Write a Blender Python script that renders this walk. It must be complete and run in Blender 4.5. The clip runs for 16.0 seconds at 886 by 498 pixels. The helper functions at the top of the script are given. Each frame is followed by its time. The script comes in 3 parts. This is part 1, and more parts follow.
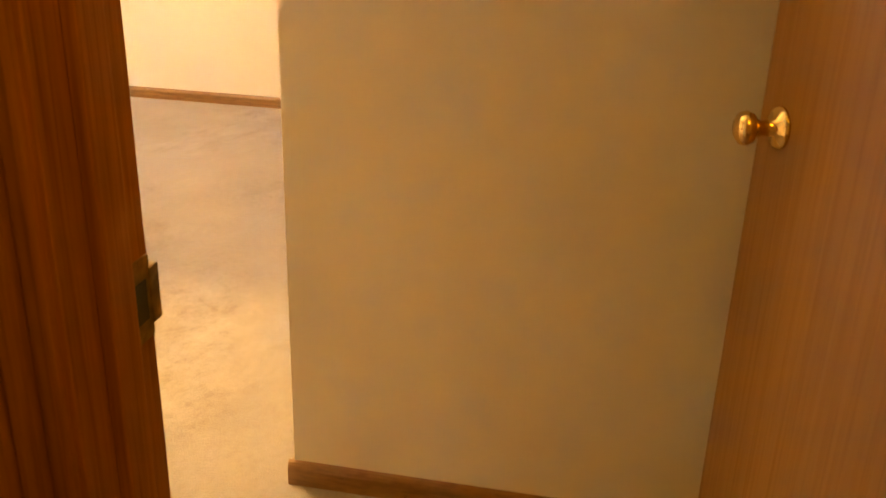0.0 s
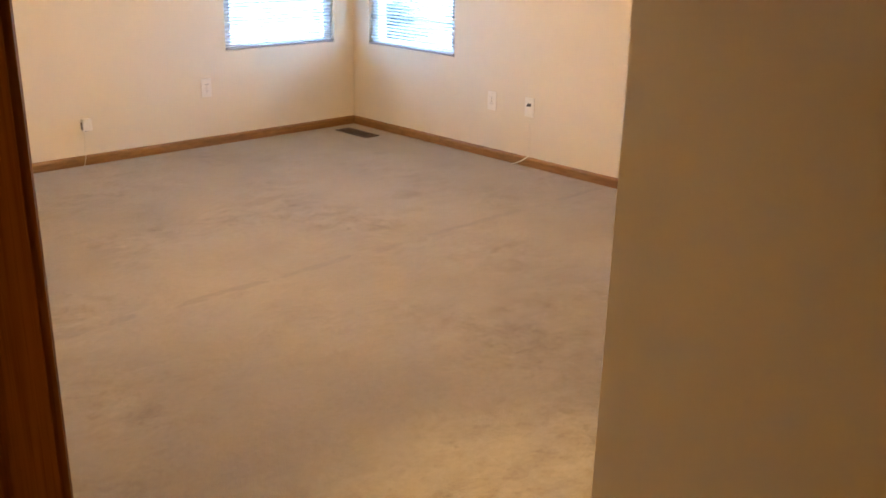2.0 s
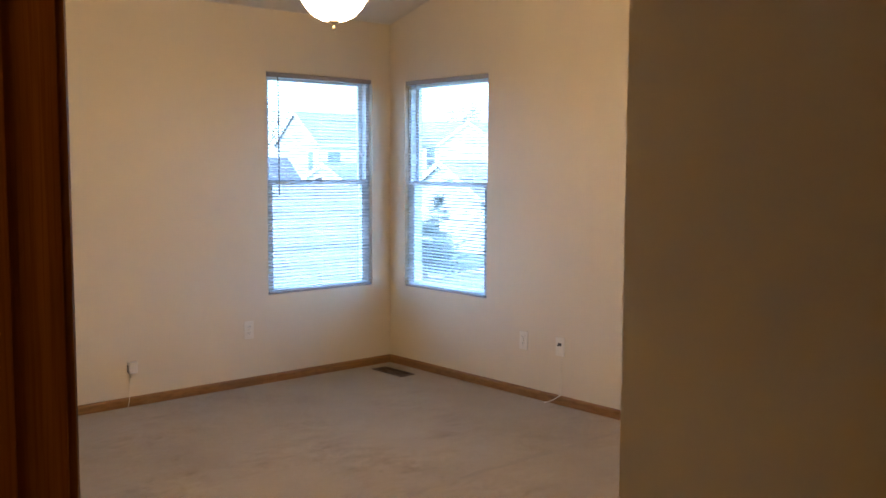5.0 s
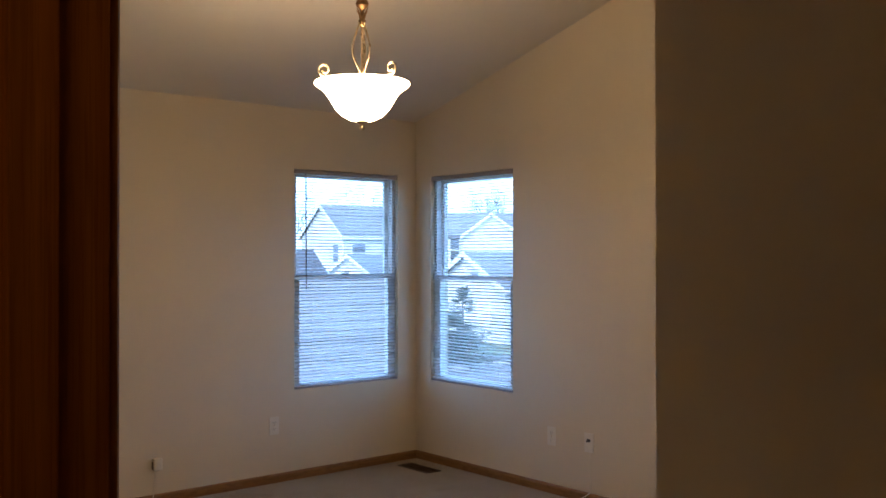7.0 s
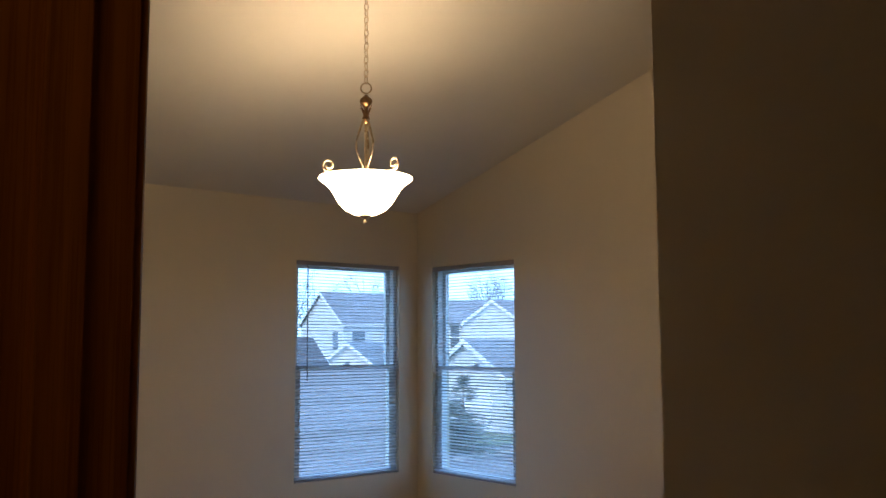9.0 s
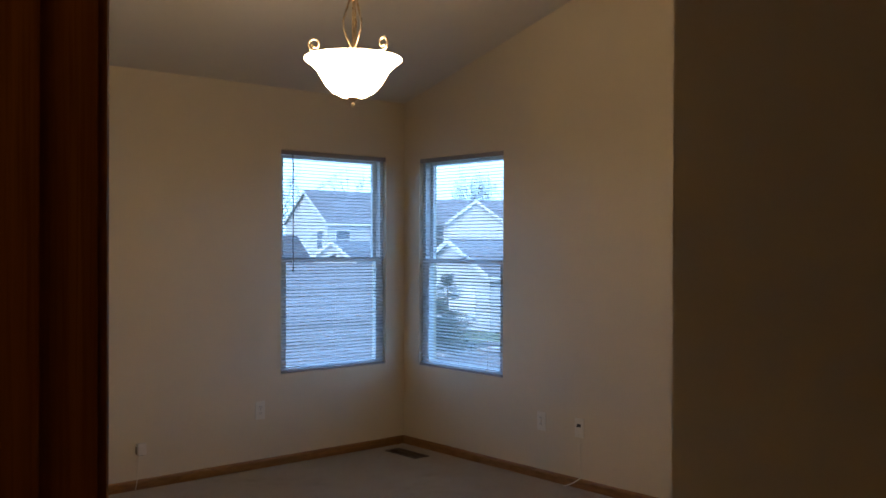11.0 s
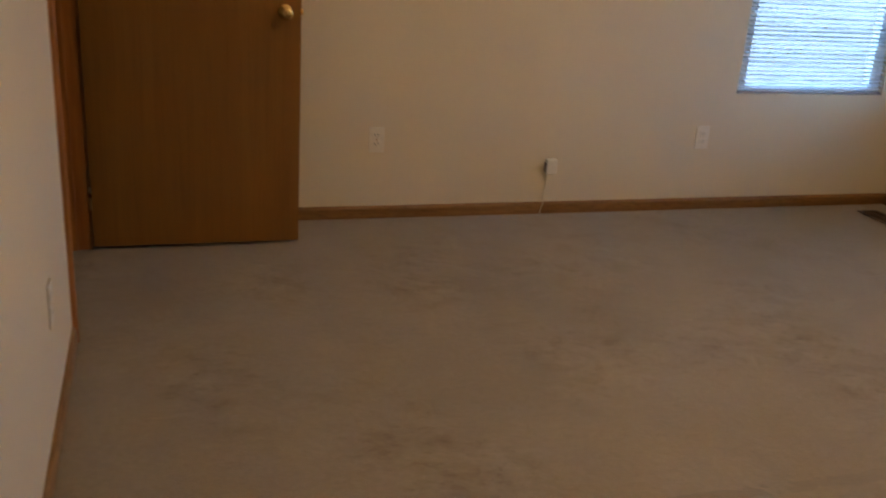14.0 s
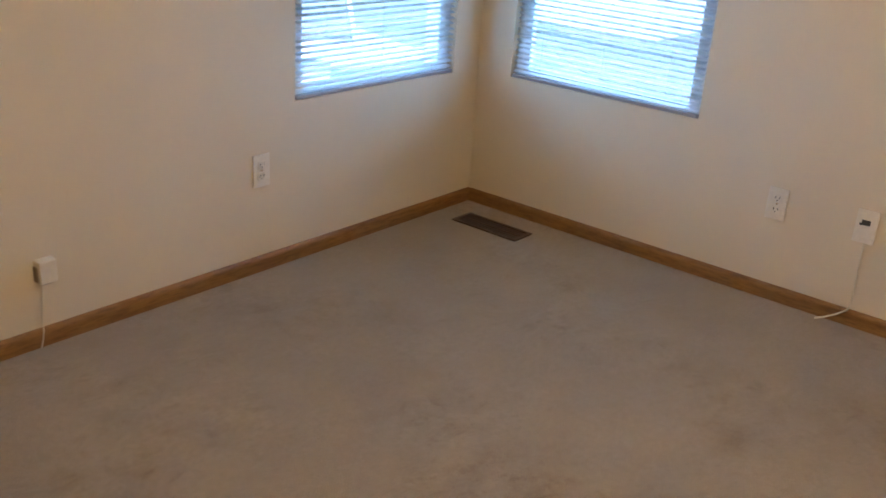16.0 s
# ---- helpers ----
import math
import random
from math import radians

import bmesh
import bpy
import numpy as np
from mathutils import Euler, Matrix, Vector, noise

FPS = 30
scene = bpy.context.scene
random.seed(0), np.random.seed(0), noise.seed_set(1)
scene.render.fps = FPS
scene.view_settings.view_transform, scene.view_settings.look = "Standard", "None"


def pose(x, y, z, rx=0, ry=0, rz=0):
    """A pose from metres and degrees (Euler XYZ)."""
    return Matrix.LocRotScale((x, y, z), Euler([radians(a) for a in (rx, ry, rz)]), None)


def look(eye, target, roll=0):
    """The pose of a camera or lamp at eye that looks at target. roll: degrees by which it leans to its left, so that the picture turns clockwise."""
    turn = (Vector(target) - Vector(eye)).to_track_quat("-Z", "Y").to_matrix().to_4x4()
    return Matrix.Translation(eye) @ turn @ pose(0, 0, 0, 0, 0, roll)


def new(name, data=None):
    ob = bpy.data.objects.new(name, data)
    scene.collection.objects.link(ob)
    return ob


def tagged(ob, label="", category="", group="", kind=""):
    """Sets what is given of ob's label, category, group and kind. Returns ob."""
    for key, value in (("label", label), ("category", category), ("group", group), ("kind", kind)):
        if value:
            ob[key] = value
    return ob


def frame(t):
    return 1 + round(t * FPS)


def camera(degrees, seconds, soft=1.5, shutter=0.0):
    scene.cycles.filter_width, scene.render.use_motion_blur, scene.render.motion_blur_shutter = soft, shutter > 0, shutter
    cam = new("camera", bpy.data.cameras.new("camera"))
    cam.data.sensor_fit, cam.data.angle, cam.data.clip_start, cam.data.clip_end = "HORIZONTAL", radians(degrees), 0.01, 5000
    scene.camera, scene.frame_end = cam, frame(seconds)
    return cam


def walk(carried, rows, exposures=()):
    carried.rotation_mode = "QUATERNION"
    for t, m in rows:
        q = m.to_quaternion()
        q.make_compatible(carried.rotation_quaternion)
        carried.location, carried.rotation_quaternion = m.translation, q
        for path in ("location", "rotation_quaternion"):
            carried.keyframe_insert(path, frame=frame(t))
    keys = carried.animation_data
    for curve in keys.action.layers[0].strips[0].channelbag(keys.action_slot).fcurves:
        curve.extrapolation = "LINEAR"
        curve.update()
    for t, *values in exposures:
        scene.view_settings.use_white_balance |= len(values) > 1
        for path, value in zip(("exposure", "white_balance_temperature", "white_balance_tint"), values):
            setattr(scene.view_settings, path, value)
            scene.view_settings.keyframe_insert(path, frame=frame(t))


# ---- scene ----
cam = camera(50.57, 16.0, soft=1.5, shutter=0.2)
PATH = [
    (0, (-4.588, -4.999, 1.260), (-2.777, -4.657, 0.484), 1.80),
    (0.2, (-4.502, -5.027, 1.287), (-2.709, -4.577, 0.525), 3.19),
    (0.3, (-4.463, -5.021, 1.289), (-2.674, -4.535, 0.539), 2.81),
    (0.5, (-4.403, -5.046, 1.298), (-2.636, -4.389, 0.630), 4.33),
    (0.8, (-4.283, -5.051, 1.303), (-2.642, -4.110, 0.654), 4.03),
    (1, (-4.254, -5.086, 1.292), (-2.723, -4.005, 0.593), 2.09),
    (1.5, (-4.194, -5.129, 1.313), (-2.713, -3.946, 0.675), -1.64),
    (2, (-4.196, -5.220, 1.348), (-2.872, -3.870, 0.698), 1.29),
    (2.5, (-4.203, -5.288, 1.349), (-2.892, -3.970, 0.609), 4.32),
    (3, (-4.199, -5.297, 1.366), (-2.866, -3.911, 0.816), 2.60),
    (3.5, (-4.211, -5.330, 1.373), (-2.905, -3.878, 0.944), 1.10),
    (4, (-4.224, -5.343, 1.410), (-2.921, -3.863, 1.078), 0.96),
    (4.5, (-4.232, -5.333, 1.429), (-2.910, -3.851, 1.187), 0.70),
    (7, (-4.252, -5.333, 1.455), (-2.961, -3.806, 1.472), -0.07),
    (7.5, (-4.261, -5.335, 1.473), (-2.977, -3.804, 1.561), -0.12),
    (8, (-4.276, -5.347, 1.490), (-2.991, -3.825, 1.675), -0.26),
    (8.2, (-4.277, -5.355, 1.497), (-2.993, -3.838, 1.718), -0.37),
    (10.3, (-4.259, -5.314, 1.442), (-2.963, -3.793, 1.528), 0.51),
    (10.5, (-4.258, -5.315, 1.443), (-2.960, -3.795, 1.499), 0.25),
    (11, (-4.224, -5.248, 1.427), (-2.907, -3.743, 1.417), 0.20),
    (11.3, (-4.146, -5.105, 1.457), (-2.766, -3.659, 1.392), 0.44),
    (11.5, (-4.129, -5.047, 1.432), (-2.723, -3.626, 1.361), -0.93),
    (11.7, (-4.151, -4.958, 1.444), (-2.731, -3.552, 1.360), -0.29),
    (12, (-4.017, -4.834, 1.450), (-2.747, -3.293, 1.336), 1.70),
    (12.2, (-3.983, -4.754, 1.451), (-2.826, -3.131, 1.288), 2.52),
    (12.5, (-3.947, -4.721, 1.417), (-2.989, -2.989, 1.128), 1.78),
    (13, (-3.836, -4.567, 1.382), (-3.117, -2.734, 1.034), 4.02),
    (13.2, (-3.768, -4.540, 1.369), (-3.209, -2.657, 0.990), 4.54),
    (13.5, (-3.778, -4.330, 1.373), (-3.346, -2.460, 0.810), 2.41),
    (13.8, (-3.773, -4.094, 1.365), (-3.289, -2.250, 0.763), 2.88),
    (14, (-3.716, -3.950, 1.364), (-3.148, -2.162, 0.671), 4.05),
    (14.5, (-3.578, -3.479, 1.351), (-2.794, -1.840, 0.515), 4.83),
    (15, (-3.499, -3.071, 1.345), (-2.637, -1.458, 0.535), 6.02),
    (15.5, (-3.321, -2.722, 1.354), (-2.115, -1.330, 0.574), 5.15),
    (16, (-3.151, -2.368, 1.361), (-1.698, -1.221, 0.605), 4.06),
]
EXPOSURES = [(0.0, 6.36, 8700, 17), (0.5, 6.1, 8300, 17), (1.0, 5.85, 7550, 16), (1.5, 5.58, 7000, 16), (2.5, 5.15, 6750, 19), (3.5, 4.97, 6550, 17), (4.5, 4.6, 6350, 16),
             (7.0, 3.52, 6250, 18), (8.0, 3.02, 6150, 14), (10.5, 2.9, 6150, 15), (11.5, 3.03, 6300, 15), (12.5, 3.15, 6400, 14), (13.5, 3.72, 6700, 14), (14.5, 4.2, 6800, 14),
             (15.2, 4.4, 6500, 14), (16.0, 4.47, 6250, 13)]
walk(cam, [(t, look(eye, target, roll)) for t, eye, target, roll in PATH], EXPOSURES)

# ---- light ----
world = bpy.data.worlds.new("overcast_sky")
scene.world = world
world.use_nodes = True
wn = world.node_tree
sky = wn.nodes.new("ShaderNodeTexSky")
sky.sky_type, sky.sun_disc = "NISHITA", False
sky.sun_elevation, sky.sun_rotation = radians(38), radians(245)
sky.air_density, sky.dust_density = 1.0, 4.0
wn.nodes["Background"].inputs["Strength"].default_value = 0.15
tint = wn.nodes.new("ShaderNodeMix")
tint.data_type, tint.blend_type = "RGBA", "MIX"
tint.inputs[0].default_value = 0.92
tint.inputs[7].default_value = (1.10, 2.14, 3.80, 1)
wn.links.new(sky.outputs["Color"], tint.inputs[6])
wn.links.new(tint.outputs[2], wn.nodes["Background"].inputs["Color"])

SUN = new("sun", bpy.data.lights.new("sun", "SUN"))
SUN.data.energy, SUN.data.angle, SUN.data.color = 0.32, radians(40), (1.0, 0.985, 0.96)
SUN.matrix_world = look((0, 0, 30), (34, 16, 0))

# bulbs in the bowl of the pendant
LAMP_X, LAMP_Y = -1.980, -2.124
bulb = new("pendant_bulb_light", bpy.data.lights.new("pendant_bulb_light", "POINT"))
bulb.data.energy, bulb.data.color, bulb.data.shadow_soft_size = 0.76, (1.0, 0.72, 0.44), 0.05
bulb.location = (LAMP_X, LAMP_Y, 2.15)

# ceiling light of the hall
hall = new("hall_ceiling_bulb", bpy.data.lights.new("hall_ceiling_bulb", "AREA"))
hall.data.shape, hall.data.size = "DISK", 0.30
hall.data.energy, hall.data.color = 0.132, (1.0, 0.52, 0.05)
hall.location = (-4.44, -5.02, 2.37)

# recessed downlight over the entry
SPOT_X, SPOT_Y = -2.70, -4.03
downlight = new("downlight_bulb", bpy.data.lights.new("downlight_bulb", "SPOT"))
downlight.data.energy, downlight.data.color, downlight.data.shadow_soft_size = 8.5, (1.0, 0.74, 0.34), 0.04
downlight.data.spot_size, downlight.data.spot_blend = radians(23), 1.0
downlight.matrix_world = look((SPOT_X, SPOT_Y, 3.53), (SPOT_X, SPOT_Y, 0))


# ---- materials ----
def shader(name, rough=0.6, metal=0.0, spec=0.5):
    m = bpy.data.materials.new(name)
    m.use_nodes = True
    b = m.node_tree.nodes["Principled BSDF"]
    b.inputs["Roughness"].default_value = rough
    b.inputs["Metallic"].default_value = metal
    b.inputs["Specular IOR Level"].default_value = spec
    return m, m.node_tree, b


def node(nt, kind, **values):
    n = nt.nodes.new(kind)
    for k, v in values.items():
        n.inputs[k.replace("_", " ")].default_value = v
    return n


def coords(nt, scale=(1, 1, 1), turn=(0, 0, 0)):
    c = nt.nodes.new("ShaderNodeTexCoord")
    mp = nt.nodes.new("ShaderNodeMapping")
    mp.inputs["Scale"].default_value = scale
    mp.inputs["Rotation"].default_value = [radians(a) for a in turn]
    nt.links.new(c.outputs["Object"], mp.inputs["Vector"])
    return mp.outputs["Vector"]


def noise_tex(nt, vec, scale, detail=3.0, rough=0.55):
    n = node(nt, "ShaderNodeTexNoise", Scale=scale, Detail=detail, Roughness=rough)
    nt.links.new(vec, n.inputs["Vector"])
    return n.outputs["Fac"]


def ramp(nt, fac, stops):
    r = nt.nodes.new("ShaderNodeValToRGB")
    while len(r.color_ramp.elements) < len(stops):
        r.color_ramp.elements.new(0.5)
    for e, (p, c) in zip(r.color_ramp.elements, stops):
        e.position, e.color = p, (*c, 1)
    nt.links.new(fac, r.inputs["Fac"])
    return r.outputs["Color"]


def mix(nt, a, b, fac, how="MIX"):
    m = nt.nodes.new("ShaderNodeMix")
    m.data_type, m.blend_type = "RGBA", how
    for key, v in ((6, a), (7, b), (0, fac)):
        if isinstance(v, bpy.types.NodeSocket):
            nt.links.new(v, m.inputs[key])
        else:
            m.inputs[key].default_value = (*v, 1) if isinstance(v, tuple) else v
    return m.outputs[2]


def bump(nt, b, height, strength, distance):
    n = node(nt, "ShaderNodeBump", Strength=strength, Distance=distance)
    nt.links.new(height, n.inputs["Height"])
    nt.links.new(n.outputs["Normal"], b.inputs["Normal"])


def painted(name, colour, rough=0.55, scale=1.0):
    """Rolled wall paint with a fine orange-peel and faint scuffs."""
    m, nt, b = shader(name, rough, spec=0.35)
    v = coords(nt)
    big = noise_tex(nt, v, 0.9 * scale, 4)
    small = noise_tex(nt, v, 9 * scale, 4)
    dark = tuple(c * 0.94 for c in colour)
    base = ramp(nt, big, [(0.35, dark), (0.65, colour)])
    base = mix(nt, base, tuple(c * 0.9 for c in colour), ramp(nt, small, [(0.62, (0, 0, 0)), (0.8, (0.35, 0.35, 0.35))]))
    nt.links.new(base, b.inputs["Base Color"])
    bump(nt, b, noise_tex(nt, v, 150, 2), 0.12, 0.002)
    return m


def wooden(name, light, dark, grain=(22, 22, 1.1), rough=0.42, strength=1.0):
    """Stained oak with grain along the object's local z."""
    m, nt, b = shader(name, rough, spec=0.45)
    v = coords(nt, grain)
    wide = noise_tex(nt, v, 1.6, 5, 0.6)
    fine = noise_tex(nt, coords(nt, (grain[0] * 9, grain[1] * 9, grain[2] * 3)), 1.5, 3, 0.7)
    base = ramp(nt, wide, [(0.32, dark), (0.5, tuple((a + c) / 2 for a, c in zip(light, dark))), (0.66, light)])
    pores = ramp(nt, fine, [(0.36, (0.55, 0.5, 0.45)), (0.52, (1, 1, 1))])
    base = mix(nt, base, pores, 0.55 * strength, "MULTIPLY")
    nt.links.new(base, b.inputs["Base Color"])
    rg = ramp(nt, fine, [(0.3, (rough + 0.15,) * 3), (0.6, (rough,) * 3)])
    nt.links.new(rg, b.inputs["Roughness"])
    bump(nt, b, fine, 0.15, 0.001)
    return m


def plain(name, colour, rough=0.5, metal=0.0, vary=0.06, scale=30, bumps=0.0):
    m, nt, b = shader(name, rough, metal)
    v = coords(nt)
    n = noise_tex(nt, v, scale, 4)
    lo = tuple(c * (1 - vary) for c in colour)
    hi = tuple(min(1, c * (1 + vary)) for c in colour)
    nt.links.new(ramp(nt, n, [(0.35, lo), (0.65, hi)]), b.inputs["Base Color"])
    nt.links.new(ramp(nt, noise_tex(nt, v, scale * 0.3, 3), [(0.3, (rough * 0.85,) * 3), (0.7, (min(1, rough * 1.15),) * 3)]), b.inputs["Roughness"])
    if bumps:
        bump(nt, b, n, bumps, 0.003)
    return m


def carpet_material():
    """Cut pile with tread marks in patches and one seam across the room."""
    m, nt, b = shader("cut_pile_carpet", 0.95, spec=0.1)
    b.inputs["Sheen Weight"].default_value = 0.2
    b.inputs["Sheen Roughness"].default_value = 0.6
    v = coords(nt)
    tufts = noise_tex(nt, v, 240, 2, 0.7)
    clumps = noise_tex(nt, v, 48, 3, 0.65)
    wide = noise_tex(nt, v, 1.1, 4, 0.6)
    where = noise_tex(nt, v, 1.7, 3, 0.55)
    scuff = node(nt, "ShaderNodeTexNoise", Scale=6.5, Detail=5.0, Roughness=0.62, Distortion=0.35)
    nt.links.new(coords(nt, (1, 1.35, 1), (0, 0, 40)), scuff.inputs["Vector"])
    scuff = scuff.outputs["Fac"]
    base = ramp(nt, wide, [(0.32, (0.268, 0.214, 0.150)), (0.68, (0.338, 0.275, 0.200))])
    marks = ramp(nt, scuff, [(0.30, (0.70, 0.65, 0.585)), (0.42, (0.90, 0.88, 0.855)), (0.52, (1.0, 1.0, 1.0)), (0.68, (1.12, 1.115, 1.10))])
    fine = noise_tex(nt, coords(nt, (1, 1.2, 1), (0, 0, 25)), 19, 5, 0.65)
    marks = mix(nt, marks, ramp(nt, fine, [(0.36, (0.76, 0.72, 0.66)), (0.46, (1, 1, 1)), (0.58, (1, 1, 1)), (0.70, (1.14, 1.13, 1.10))]), 0.8, "MULTIPLY")
    mask = ramp(nt, where, [(0.46, (0.12, 0.12, 0.12)), (0.64, (1, 1, 1))])
    base = mix(nt, base, mix(nt, base, marks, 1.0, "MULTIPLY"), mask)
    base = mix(nt, base, ramp(nt, clumps, [(0.3, (0.84, 0.83, 0.82)), (0.65, (1.06, 1.06, 1.06))]), 0.6, "MULTIPLY")
    base = mix(nt, base, ramp(nt, tufts, [(0.3, (0.66, 0.65, 0.64)), (0.6, (1.1, 1.1, 1.1))]), 0.38, "MULTIPLY")
    # the seam: a thin wavering line of crushed pile
    sp = nt.nodes.new("ShaderNodeSeparateXYZ")
    nt.links.new(v, sp.inputs[0])

    def math_node(how, a, c):
        n = nt.nodes.new("ShaderNodeMath")
        n.operation = how
        for k, x in enumerate((a, c)):
            if isinstance(x, bpy.types.NodeSocket):
                nt.links.new(x, n.inputs[k])
            else:
                n.inputs[k].default_value = x
        return n.outputs[0]

    wob = math_node("MULTIPLY", math_node("SUBTRACT", noise_tex(nt, v, 4, 4), 0.5), 0.11)
    off = math_node("ABSOLUTE", math_node("ADD", math_node("ADD", sp.outputs["Y"], 2.24), wob), 0.0)
    near = math_node("LESS_THAN", off, 0.02)
    gaps = math_node("MULTIPLY", near, math_node("GREATER_THAN", noise_tex(nt, v, 5.3, 3), 0.46))
    base = mix(nt, base, (0.20, 0.165, 0.13), math_node("MULTIPLY", gaps, 0.42))
    nt.links.new(base, b.inputs["Base Color"])
    h = math_node("ADD", math_node("MULTIPLY", scuff, math_node("MULTIPLY", where, 3.0)), tufts)
    h = math_node("SUBTRACT", h, math_node("MULTIPLY", gaps, 0.5))
    bump(nt, b, h, 0.6, 0.008)
    return m


def clear_glass():
    m = bpy.data.materials.new("window_glass")
    m.use_nodes = True
    nt = m.node_tree
    nt.nodes.remove(nt.nodes["Principled BSDF"])
    out = nt.nodes["Material Output"]
    tr = node(nt, "ShaderNodeBsdfTransparent", Color=(0.93, 0.96, 0.97, 1))
    gl = node(nt, "ShaderNodeBsdfGlossy", Roughness=0.02)
    mx = node(nt, "ShaderNodeMixShader", Fac=0.05)
    nt.links.new(tr.outputs[0], mx.inputs[1])
    nt.links.new(gl.outputs[0], mx.inputs[2])
    nt.links.new(mx.outputs[0], out.inputs["Surface"])
    return m


def glowing(name, colour, strength):
    """Frosted white glass lit from within."""
    m, nt, b = shader(name, 0.3)
    v = coords(nt)
    nt.links.new(ramp(nt, noise_tex(nt, v, 14, 4), [(0.3, (0.82, 0.78, 0.7)), (0.7, (0.9, 0.88, 0.82))]), b.inputs["Base Color"])
    b.inputs["Emission Color"].default_value = (*colour, 1)
    b.inputs["Emission Strength"].default_value = strength
    return m


def slat_material():
    m, nt, b = shader("enamelled_slat", 0.4)
    info = nt.nodes.new("ShaderNodeObjectInfo")
    col = ramp(nt, info.outputs["Random"], [(0.0, (0.66, 0.68, 0.70)), (1.0, (0.74, 0.76, 0.77))])
    nt.links.new(col, b.inputs["Base Color"])
    tl = node(nt, "ShaderNodeBsdfTranslucent", Color=(0.80, 0.90, 0.97, 1))
    mx = node(nt, "ShaderNodeMixShader", Fac=0.12)
    nt.links.new(b.outputs[0], mx.inputs[1])
    nt.links.new(tl.outputs[0], mx.inputs[2])
    nt.links.new(mx.outputs[0], nt.nodes["Material Output"].inputs["Surface"])
    return m


def striped(name, colour, dark, pitch, axis="z", rough=0.7):
    """Far cladding in courses: the joints are too small to build one by one."""
    m, nt, b = shader(name, rough)
    v = coords(nt)
    sp = nt.nodes.new("ShaderNodeSeparateXYZ")
    nt.links.new(v, sp.inputs[0])
    d = nt.nodes.new("ShaderNodeMath")
    d.operation = "DIVIDE"
    nt.links.new(sp.outputs["XYZ".index(axis.upper())], d.inputs[0])
    d.inputs[1].default_value = pitch
    f = nt.nodes.new("ShaderNodeMath")
    f.operation = "FRACT"
    nt.links.new(d.outputs[0], f.inputs[0])
    base = ramp(nt, f.outputs[0], [(0.0, dark), (0.14, colour)])
    base = mix(nt, base, ramp(nt, noise_tex(nt, v, 2.2, 5), [(0.3, (0.8, 0.8, 0.8)), (0.7, (1.1, 1.1, 1.1))]), 0.6, "MULTIPLY")
    nt.links.new(base, b.inputs["Base Color"])
    bump(nt, b, f.outputs[0], 0.5, 0.02)
    return m


WALL = painted("cream_wall_paint", (0.73, 0.635, 0.475))
CEIL = painted("white_ceiling_paint", (0.74, 0.69, 0.60), 0.8)
CARPET = carpet_material()
OAK = wooden("oak_trim", (0.46, 0.185, 0.042), (0.26, 0.088, 0.017))
OAK_DOOR = wooden("oak_veneer_door", (0.265, 0.120, 0.023), (0.23, 0.100, 0.0175), (9, 9, 0.5), 0.38, 0.4)
BASE_OAK = wooden("oak_baseboard", (0.31, 0.155, 0.044), (0.205, 0.095, 0.024), (1.2, 1.2, 24))
BRASS = plain("antique_brass", (0.58, 0.47, 0.32), 0.30, 1.0, 0.25, 40)
POLISHED = plain("polished_brass", (0.75, 0.53, 0.22), 0.16, 1.0, 0.08, 60)
DULL_BRASS = plain("tarnished_brass", (0.34, 0.24, 0.11), 0.42, 0.9, 0.3, 90)
BRONZE = plain("aged_bronze", (0.20, 0.12, 0.055), 0.38, 0.9, 0.25, 60)
RAIL = plain("grey_enamelled_rail", (0.33, 0.31, 0.31), 0.4, 0.0, 0.04, 12)
VINYL = plain("white_vinyl", (0.82, 0.83, 0.83), 0.38, 0.0, 0.04, 12)
IVORY = plain("ivory_plastic", (0.77, 0.715, 0.61), 0.35, 0.0, 0.04, 60)
# brown for the phone jack's port and the shadow painted beside it
PORT_SHADOW = plain("brown_port_and_shadow", (0.26, 0.21, 0.15), 0.6)
SLOT = plain("dark_slot", (0.03, 0.027, 0.025), 0.6)
SLAT = slat_material()
GLASS = clear_glass()
BOWL = glowing("lit_frosted_glass", (1.0, 0.74, 0.43), 2.2)
VENT = plain("brown_enamel", (0.075, 0.038, 0.020), 0.45, 0.3, 0.2, 40)
CORD = plain("blind_cord", (0.6, 0.6, 0.58), 0.8)
WAND = plain("wand_plastic", (0.20, 0.21, 0.22), 0.3)
WIRE = plain("pale_wire", (0.72, 0.66, 0.52), 0.5)
SIDING = striped("pale_siding", (0.52, 0.53, 0.53), (0.40, 0.40, 0.41), 0.12)
SIDING_TAN = striped("beige_siding", (0.50, 0.48, 0.44), (0.38, 0.36, 0.33), 0.12)
SHINGLE = striped("grey_shingles", (0.15, 0.155, 0.165), (0.075, 0.075, 0.08), 0.14, "z", 0.95)
SHINGLE_DARK = striped("dark_shingles", (0.06, 0.062, 0.068), (0.035, 0.035, 0.04), 0.14, "z", 0.95)
TRIM = plain("white_exterior_trim", (0.60, 0.61, 0.61), 0.6, 0, 0.05, 3)
DARKPANE = plain("dark_house_pane", (0.05, 0.06, 0.07), 0.1)
GRASS = plain("winter_lawn", (0.105, 0.125, 0.072), 0.95, 0, 0.45, 0.6, 0.5)
ASPHALT = plain("asphalt", (0.115, 0.115, 0.118), 0.9, 0, 0.25, 2.0, 0.3)
CONCRETE = plain("concrete_drive", (0.42, 0.41, 0.39), 0.9, 0, 0.12, 1.5, 0.2)
NEEDLES = plain("spruce_needles", (0.105, 0.135, 0.115), 0.85, 0, 0.4, 3)
BARK = plain("bark", (0.12, 0.095, 0.075), 0.95, 0, 0.3, 8, 0.5)
